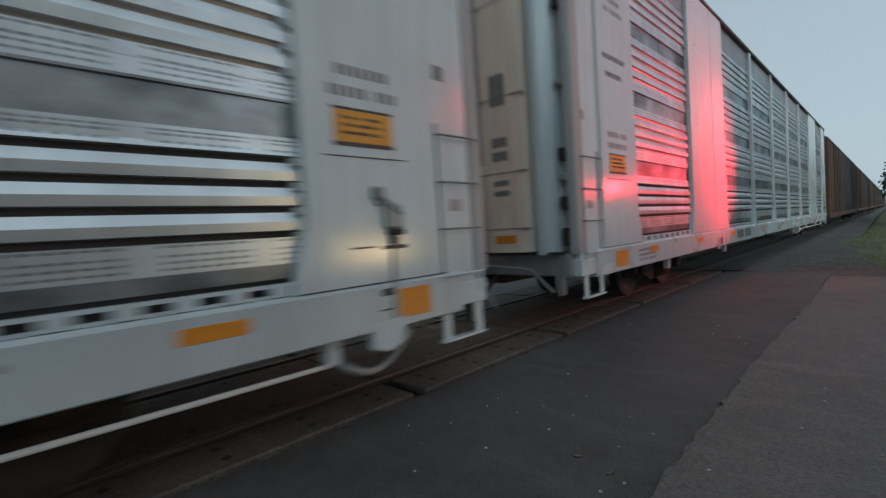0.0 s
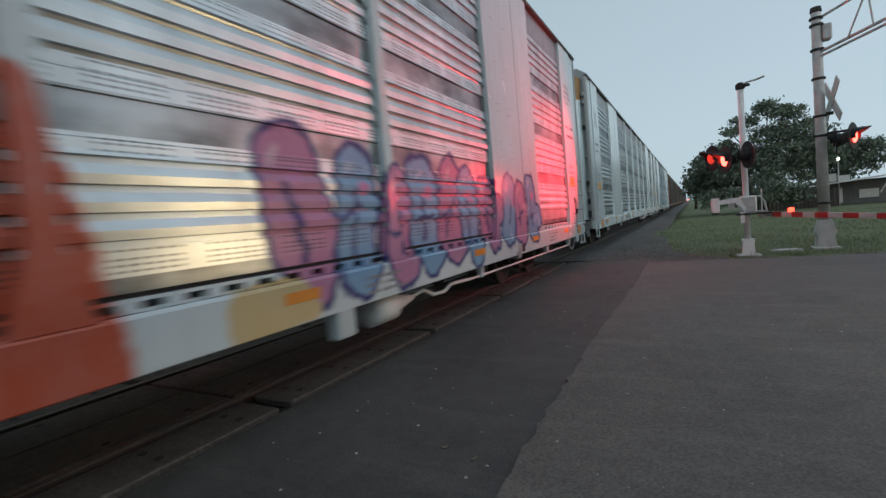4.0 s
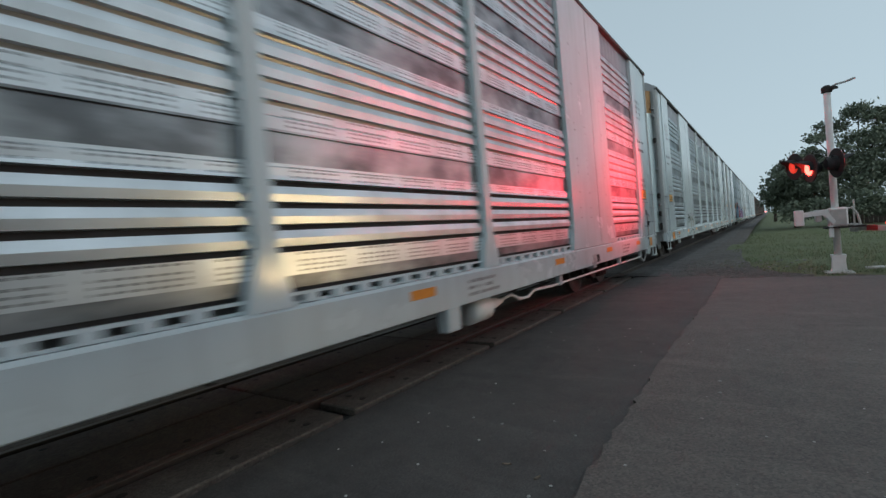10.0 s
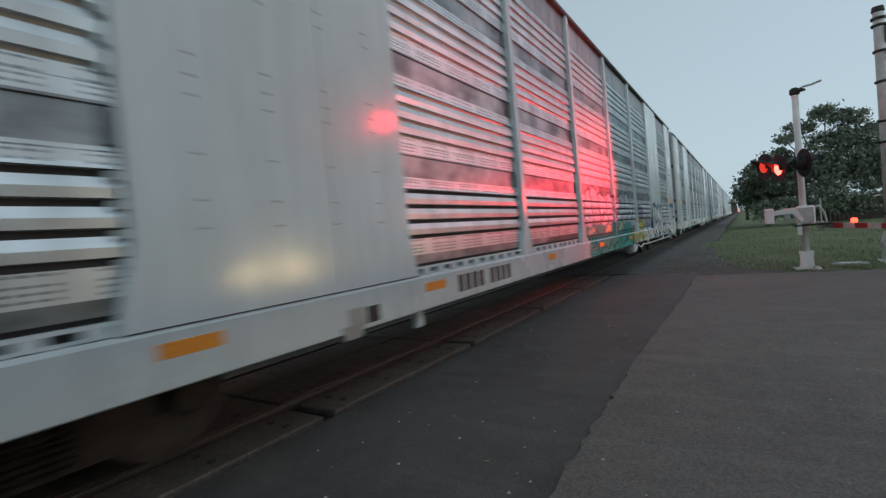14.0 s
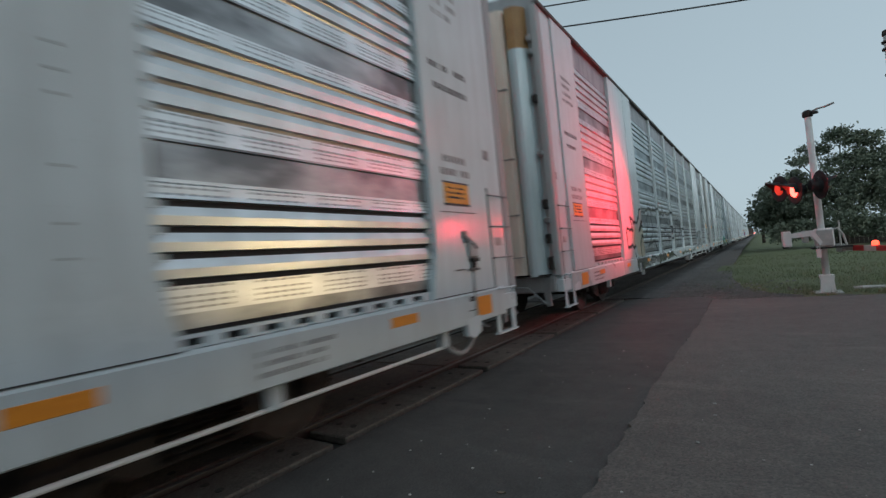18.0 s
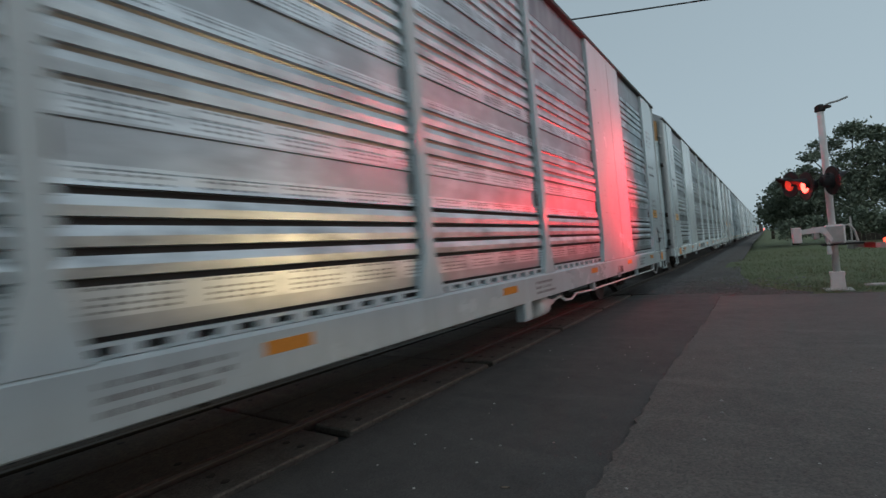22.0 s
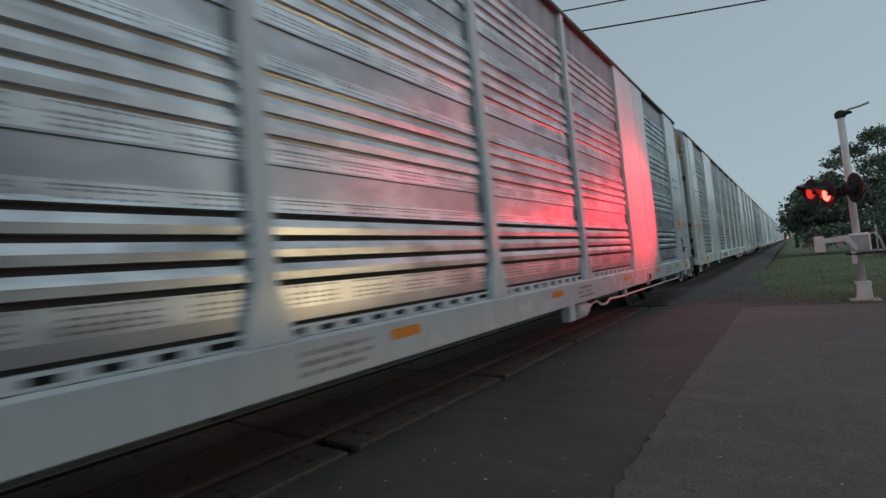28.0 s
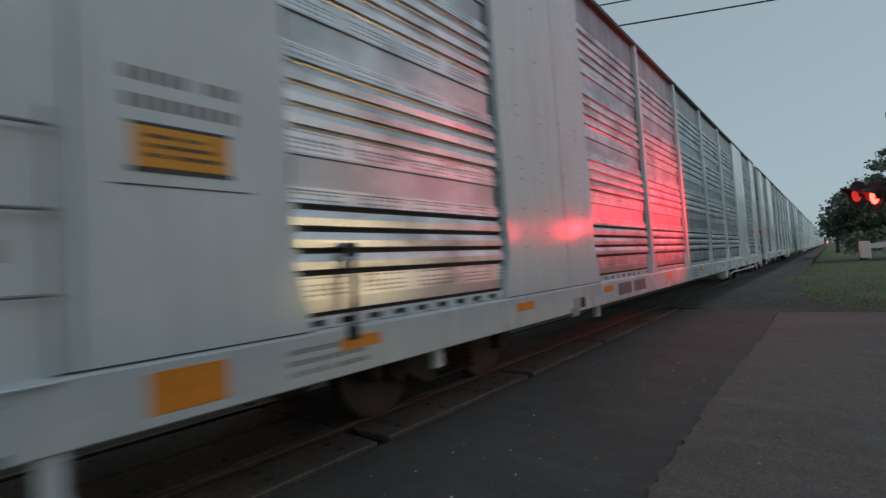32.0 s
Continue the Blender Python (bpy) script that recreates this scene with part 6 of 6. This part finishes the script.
def build_low_house():
    h = thing("low_house", pose(12.6, 56, -0.40), "low pale house with a flat overhanging porch roof", "house")
    part("wall", Shape().box(-2.6, 6.0, 0.6, 5.0, 0, 2.2), grey_old, h, "shaded house wall")
    part("porch_roof", Shape().prism([(-3.3, 1.86), (6.2, 2.55), (6.2, 2.66), (-3.3, 1.95)], "y", -1.6, 5.2), white_frame, h, "pale thin porch roof")
    part("chimney", Shape().box(-0.9, -0.3, 1.0, 1.6, 2.2, 3.0, 0.03), aluminium, h)
    part("chimney", Shape().box(-0.2, 0.7, 1.0, 1.6, 2.2, 2.75, 0.03), white_frame, h)
    part("door", Shape().box(-0.7, 0.0, 0.52, 0.6, 0.2, 1.6, 0.02), white_frame, h, "white door")
    part("window", Shape().box(1.2, 2.6, 0.54, 0.6, 0.5, 1.3, 0.02), white_frame, h, "pale window")
    for x in (3.2, 5.9):
        part("porch_post", Shape().box(x - 0.06, x + 0.06, -1.4, -1.28, 0, 2.2 + 0.05 * x), aluminium, h)
    part("porch_brace", Shape().tube([(2.2, -1.3, 0.9), (2.9, -1.3, 2.2)], 0.06, 6), aluminium, h)
    part("porch_lamp", Shape().turn([(0.02, 0.0), (0.09, 0.05), (0.07, 0.14), (0.02, 0.16)], (4.6, -1.5, 2.08), "z", 10), amber_glow, h, "lit amber porch lamp")
    lp = thing("yard_lamp", pose(12.25, 56, -0.4), "bright white yard lamp on a pole", "lamp")
    part("lamp_pole", Shape().tube([(0, 0, 0), (0, 0, 4.2)], 0.05, 8), aluminium, lp)
    part("lamp_head", Shape().turn([(0.03, 4.2), (0.14, 4.22), (0.12, 4.34), (0.02, 4.40)], (0, 0, 0), "z", 12), white_glow, lp, "lit white lamp head")
    f = thing("dark_fence", pose(8.0, 54, -0.40), "dark board fence under the trees", "fence")
    for k in range(24):
        part("board", Shape().box(-3.4 + 0.3 * k, -3.12 + 0.3 * k, -0.02, 0.02, 0, 1.55 + 0.04 * math.sin(k * 2.3), 0.005), pole_wood, f)
    part("fence_rail", Shape().box(-3.4, 3.8, 0.02, 0.08, 1.1, 1.2), pole_wood, f)


build_low_house()

far_signal = thing("wayside_signal", pose(-1.35, 330, -0.4), "distant wayside signal showing red beside the rails", "signal")
part("post", Shape().tube([(0, 0, 0), (0, 0, 1.7)], 0.08, 8), aluminium, far_signal)
part("lens", Shape().turn([(0.05, -0.1), (0.34, -0.08), (0.34, 0.1), (0.05, 0.12)], (0, 0, 1.85), "y", 14), glowing("far_red_lens", (1.0, 0.10, 0.05), 6), far_signal, "small red light")
far_trees = thing("far_treeline", pose(0, 0, 0), "low distant line of trees on the horizon", "trees")
part("leaves", leaf_cloud([(30 + 26 * k, 330 + 30 * (k % 3), 1.5, 16, 8, 5.5) for k in range(12)] + [(-40 - 26 * k, 330, 1.5, 16, 8, 6) for k in range(10)], 9000, 1.1, 44), leaf_mat, far_trees)


# ---- the street beyond the track ----
def build_far_street():
    structure("street_beyond", Shape().prism([(-9.0, -0.02), (-17.8, 0.52), (-17.8, 0.40), (-9.0, -0.14)], "y", -30, 40), street_mat, "sloping street beyond the rails")
    structure("sidewalk", Shape().box(-24.0, -18.0, -30, 40, 0.4, 0.86, 0.02), sidewalk_mat, "raised pale sidewalk along the shops")
    structure("kerb", Shape().box(-18.0, -17.8, -30, 40, 0.3, 0.80, 0.02), sidewalk_mat, "pale concrete kerb")


build_far_street()


def build_shop():
    """One-storey brick shop with a tin canopy, doors, windows and a wall lamp; its front looks at the track."""
    X, Z = -23.0, 0.86
    b = thing("brick_shop", pose(X, 0, Z), "one-storey red brick shop with a tin canopy and white doors", "shop building")

    def eave(y):
        return 4.05 + 0.30 * (y - 4.5) if y < 13 else 6.6 - 0.30 * (y - 13)

    wall = Shape().prism([(-8.0, 0), (22.0, 0), (22.0, 3.9), (13.0, 6.2), (2.0, 3.35), (-8.0, 3.35)], "x", -0.35, -0.03)
    part("wall", wall, mortar_mat, b, "mortar of the brick wall")
    brick = Shape().box(-0.035, 0.0, 0.006, 0.402, 0.004, 0.128).mesh("brick_course")
    brick.materials.append(brick_mat)
    root = part("brick_face", Shape().box(-0.034, -0.030, -8.0, 22.0, 0.0, 0.02), mortar_mat, b)
    zc = 0.0
    k = 0
    near = 0
    rest = Shape()
    openings = ((3.5, 4.75, 0, 2.25), (5.3, 6.55, 0, 2.25), (7.9, 9.0, 0, 2.15), (9.9, 11.2, 0, 2.2), (12.0, 13.2, 0, 2.15), (6.2, 7.0, 2.75, 3.25), (-3.0, 2.6, 0, 2.3), (8.9, 9.75, 2.7, 3.25))
    while zc < 6.0:
        y = -8.0 + (0.2 if k % 2 else 0)
        while y < 22:
            top = 3.35 if y < 2 else 3.35 + (y - 2) * 0.259 if y < 13 else 6.2 - (y - 13) * 0.2556
            hit = any(a - 0.38 < y < c - 0.02 and d - 0.1 < zc < e for a, c, d, e in openings)
            if zc + 0.14 < top and not hit:
                if 3.0 < y < 10.5 and 2.2 < zc < 3.9 and near < 260:
                    part("brick", brick, brick_mat, root, "", pose(0, y, zc))
                    near += 1
                else:
                    rest.box(-0.035, 0.0, y + 0.006, y + 0.402, zc + 0.004, zc + 0.128)
            y += 0.408
        zc += 0.136
        k += 1
    tagged(part("brick_rest", rest, brick_mat, root, "red brickwork"), kind="stuff")
    part("roof", Shape().prism([(-8.3, 3.30), (2.0, 3.30), (13.0, 6.15), (22.4, 3.85), (22.4, 4.20), (13.0, 6.62), (2.0, 3.75), (-8.3, 3.75)], "x", -6.0, 0.35), shingle, b, "grey low gable roof edge")
    part("roof_vent", Shape().turn([(0.06, 4.2), (0.06, 5.05), (0.11, 5.06), (0.11, 5.16)], (-0.6, 7.3, 0), "z", 10), dark_iron, b)
    part("canopy", Shape().prism([(-0.03, 2.62), (1.5, 2.42), (1.5, 2.34), (-0.03, 2.50)], "y", 2.0, 14.5), canopy_tin, b, "thin tin canopy over the doors")
    for y in (3.0, 6.9, 10.8, 14.2):
        part("canopy_stay", Shape().tube([(0, y, 3.1), (1.45, y, 2.42)], 0.015, 6), dark_iron, b)

    def door(y0, y1, label):
        d = new("door")
        d.parent = b
        d["label"] = label
        part("door_frame", Shape().box(-0.03, 0.05, y0, y0 + 0.10, 0, 2.15).box(-0.03, 0.05, y1 - 0.10, y1, 0, 2.15).box(-0.03, 0.05, y0, y1, 2.05, 2.15), white_frame, d)
        part("door_leaf", Shape().box(-0.02, 0.02, y0 + 0.1, y1 - 0.1, 0.0, 0.22).box(-0.02, 0.02, y0 + 0.1, y0 + 0.22, 0.22, 2.05).box(-0.02, 0.02, y1 - 0.22, y1 - 0.1, 0.22, 2.05).box(-0.02, 0.02, y0 + 0.2, y1 - 0.2, 1.0, 1.12).box(-0.02, 0.02, y0 + 0.2, y1 - 0.2, 1.93, 2.05), white_frame, d, "white glazed door leaf")
        part("pane", Shape().box(-0.03, -0.012, y0 + 0.18, y1 - 0.18, 0.2, 1.02), dark_glass, d)
        part("pane", Shape().box(-0.03, -0.012, y0 + 0.18, y1 - 0.18, 1.1, 1.95), dark_glass, d)

    def window(y0, y1, glow):
        w = new("window")
        w.parent = b
        part("window_frame", Shape().box(-0.03, 0.05, y0, y0 + 0.14, 0.0, 2.25).box(-0.03, 0.05, y1 - 0.14, y1, 0.0, 2.25).box(-0.03, 0.05, y0, y1, 2.12, 2.25).box(-0.03, 0.06, y0, y1, 0.56, 0.68).box(-0.03, 0.05, y0, y1, 0.0, 0.14), white_frame, w)
        part("pane", Shape().box(-0.03, -0.012, y0 + 0.1, y1 - 0.1, 0.66, 2.14), curtain_glow if glow else dark_glass, w)
        part("lower_panel", Shape().box(-0.03, 0.0, y0 + 0.1, y1 - 0.1, 0.12, 0.58), dark_iron, w)

    window(3.5, 4.75, True)
    window(5.3, 6.55, False)
    door(7.9, 9.0, "white half-glazed shop door")
    door(9.9 + 0.1, 11.1, "white half-glazed shop door")
    window(12.0, 13.2, False)
    for k in range(4):
        window(-3.0 + 1.4 * k, -1.8 + 1.4 * k, k == 2)
    part("wall_lamp", Shape().turn([(0.02, 2.02), (0.07, 2.05), (0.09, 2.16), (0.03, 2.24)], (0.12, 7.25, 0), "z", 12), amber_glow, b, "lit warm wall lamp")
    part("wall_lamp", Shape().turn([(0.02, 2.02), (0.07, 2.05), (0.09, 2.16), (0.03, 2.24)], (0.12, 11.5, 0), "z", 12), amber_glow, b, "lit warm wall lamp")
    ac = part("air_conditioner", Shape().box(-0.1, 0.3, 8.95, 9.70, 2.72, 3.22, 0.02), white_frame, b, "window air conditioner")
    part("grille", Shape().box(0.3, 0.305, 9.1, 9.6, 2.82, 3.12), dark_glass, ac)
    part("vent_panel", Shape().box(-0.05, 0.06, 6.2, 7.0, 2.72, 3.25, 0.02), white_frame, b, "white boarded vent")
    part("notice", Shape().box(0.002, 0.012, 9.3, 9.55, 1.1, 1.5), white_frame, b, "pale notice on the wall")
    return b


build_shop()
lamp("shop_lamp_light", "POINT", (-22.6, 7.25, 2.85), (-22.6, 7.25, 0), 45, (1.0, 0.62, 0.22), 0.08)
lamp("second_shop_lamp_light", "POINT", (-22.6, 11.5, 2.85), (-22.6, 11.5, 0), 45, (1.0, 0.62, 0.22), 0.08)


def build_street_things():
    m = thing("meter_stand", pose(-20.6, 7.45, 0.86), "grey electric meter boxes on a short post", "utility box")
    part("post", Shape().tube([(0, 0, 0), (0, 0, 0.9)], 0.03, 8), dark_iron, m)
    part("meter_box", Shape().box(-0.12, 0.12, -0.28, 0.0, 0.55, 0.95, 0.02), grey_old, m)
    part("meter_box", Shape().box(-0.12, 0.12, 0.04, 0.30, 0.62, 1.05, 0.02), grey_old, m)
    t = thing("sidewalk_table_set", pose(-21.2, 4.2, 0.86), "dark metal cafe chair on the sidewalk", "chair")
    part("seat", Shape().box(-0.22, 0.22, -0.22, 0.22, 0.44, 0.47, 0.01), black_enamel, t)
    part("backrest", Shape().box(-0.22, -0.19, -0.22, 0.22, 0.47, 0.90, 0.01), black_enamel, t)
    for a in (-0.2, 0.2):
        for c in (-0.2, 0.2):
            part("leg", Shape().tube([(a, c, 0), (a, c, 0.45)], 0.014, 6), black_enamel, t)
    lp = thing("street_lamp", pose(-19.0, 3.40, 0.84), "black acorn street lamp post", "street lamp")
    part("post", Shape().turn([(0.20, 0.0), (0.20, 0.25), (0.11, 0.45), (0.08, 0.9), (0.065, 3.6), (0.09, 3.72)], (0, 0, 0), "z", 14), black_enamel, lp, "", None, True)
    part("globe", Shape().turn([(0.08, 3.72), (0.19, 3.85), (0.23, 4.08), (0.17, 4.32), (0.06, 4.42)], (0, 0, 0), "z", 14), canopy_tin, lp, "unlit frosted acorn globe", None, True)
    part("finial", Shape().turn([(0.06, 4.42), (0.03, 4.5), (0.01, 4.6)], (0, 0, 0), "z", 8), black_enamel, lp)
    sg = thing("pedestrian_sign", pose(-19.0, 3.95, 0.84), "yellow diamond pedestrian crossing sign with arrow plate", "road sign")
    part("post", Shape().tube([(0, 0, 0), (0, 0, 3.1)], 0.03, 8), aluminium, sg)
    part("diamond", Shape().prism([(-0.48, 2.62), (0, 2.14), (0.48, 2.62), (0, 3.10)], "x", 0.03, 0.04), ped_yellow, sg, "yellow diamond plate")
    wm = Shape().turn([(0.02, 0.0405), (0.05, 0.0405), (0.05, 0.044), (0.02, 0.044)], (0, 0.0, 2.88), "x", 10)
    wm.prism([(-0.05, 2.82), (0.05, 2.82), (0.05, 2.60), (0.14, 2.38), (0.09, 2.36), (0.0, 2.55), (-0.10, 2.36), (-0.15, 2.38), (-0.06, 2.62)], "x", 0.0405, 0.044)
    part("symbol", wm, black_enamel, sg, "black walking symbol")
    part("arrow_plate", Shape().box(0.03, 0.04, -0.42, 0.42, 1.72, 2.06), ped_yellow, sg, "yellow arrow plate")
    part("arrow", Shape().prism([(-0.2, 1.98), (0.15, 1.86), (0.1, 1.80), (0.25, 1.78), (0.24, 1.92), (0.19, 1.89), (-0.18, 2.02)], "x", 0.0405, 0.044), black_enamel, sg)
    part("small_plate", Shape().box(0.03, 0.04, -0.1, 0.2, 1.30, 1.66), white_frame, sg)
    p = thing("utility_pole", pose(-19.0, 5.95, 0.80), "dark weathered wooden utility pole with wires", "utility pole")
    part("pole", Shape().tube([(0, 0, -0.3), (0.03, 0.10, 5.0), (0.05, 0.20, 9.6)], 0.17, 12, True, 0.12), pole_wood, p, "", None, True)
    part("insulator_bracket", Shape().box(-0.05, 0.45, 0.0, 0.5, 8.55, 8.65).box(0.1, 0.2, 0.1, 1.0, 7.75, 7.95), dark_iron, p)
    part("splice_case", Shape().tube([(0.2, 0.35, 7.85), (0.2, 1.05, 7.85)], 0.10, 8), dark_iron, p)
    part("insulator", Shape().turn([(0.03, 8.65), (0.06, 8.68), (0.04, 8.75), (0.06, 8.79), (0.02, 8.84)], (0.3, -0.1, 0), "z", 8), aluminium, p)


build_street_things()


def wire(name, a, b, sag, r=0.016, label="thin black overhead cable over the track"):
    pts = []
    A, B = Vector(a), Vector(b)
    for k in range(33):
        f = k / 32
        q = A.lerp(B, f)
        q.z -= sag * 4 * f * (1 - f)
        pts.append(tuple(q))
    ob = part("cable", Shape().tube(pts, r, 6), wire_mat)
    return tagged(ob, label, "cable", "overhead cables")


# overhead cables from the utility pole over the track to a pole out of sight
wire("a", (-18.8, 6.3, 8.65), (21.0, 26.6, 8.9), 0.75, 0.022)
wire("b", (-18.8, 5.2, 8.65), (21.0, 24.4, 8.9), 0.75, 0.018)
wire("c", (-18.8, 6.2, 8.65), (-23.0, -40.0, 9.0), 1.2)
wire("d", (-18.8, 6.2, 9.4), (-23.0, -40.0, 9.6), 1.0)
wire("e", (-18.8, 6.2, 8.6), (-16.0, 60.0, 9.0), 1.0)
wire("f", (-18.8, 6.2, 9.4), (-23.3, 12.0, 6.2), 0.3, 0.012)
wire("g", (-18.85, 6.15, 6.0), (-23.2, 13.5, 5.2), 0.3, 0.010)


def train_lead(t):
    """Where the first passing car's leading end stands at t seconds."""
    return 3.31 + (PITCH / 3 + 0.10) * t + 0.0017 * t * t


def motions():
    for k, car in cars.items():
        walk(car, [(t, pose(TRACK, train_lead(t) - END - PITCH * (k - 1), 0)) for t in range(0, 33, 2)])


motions()
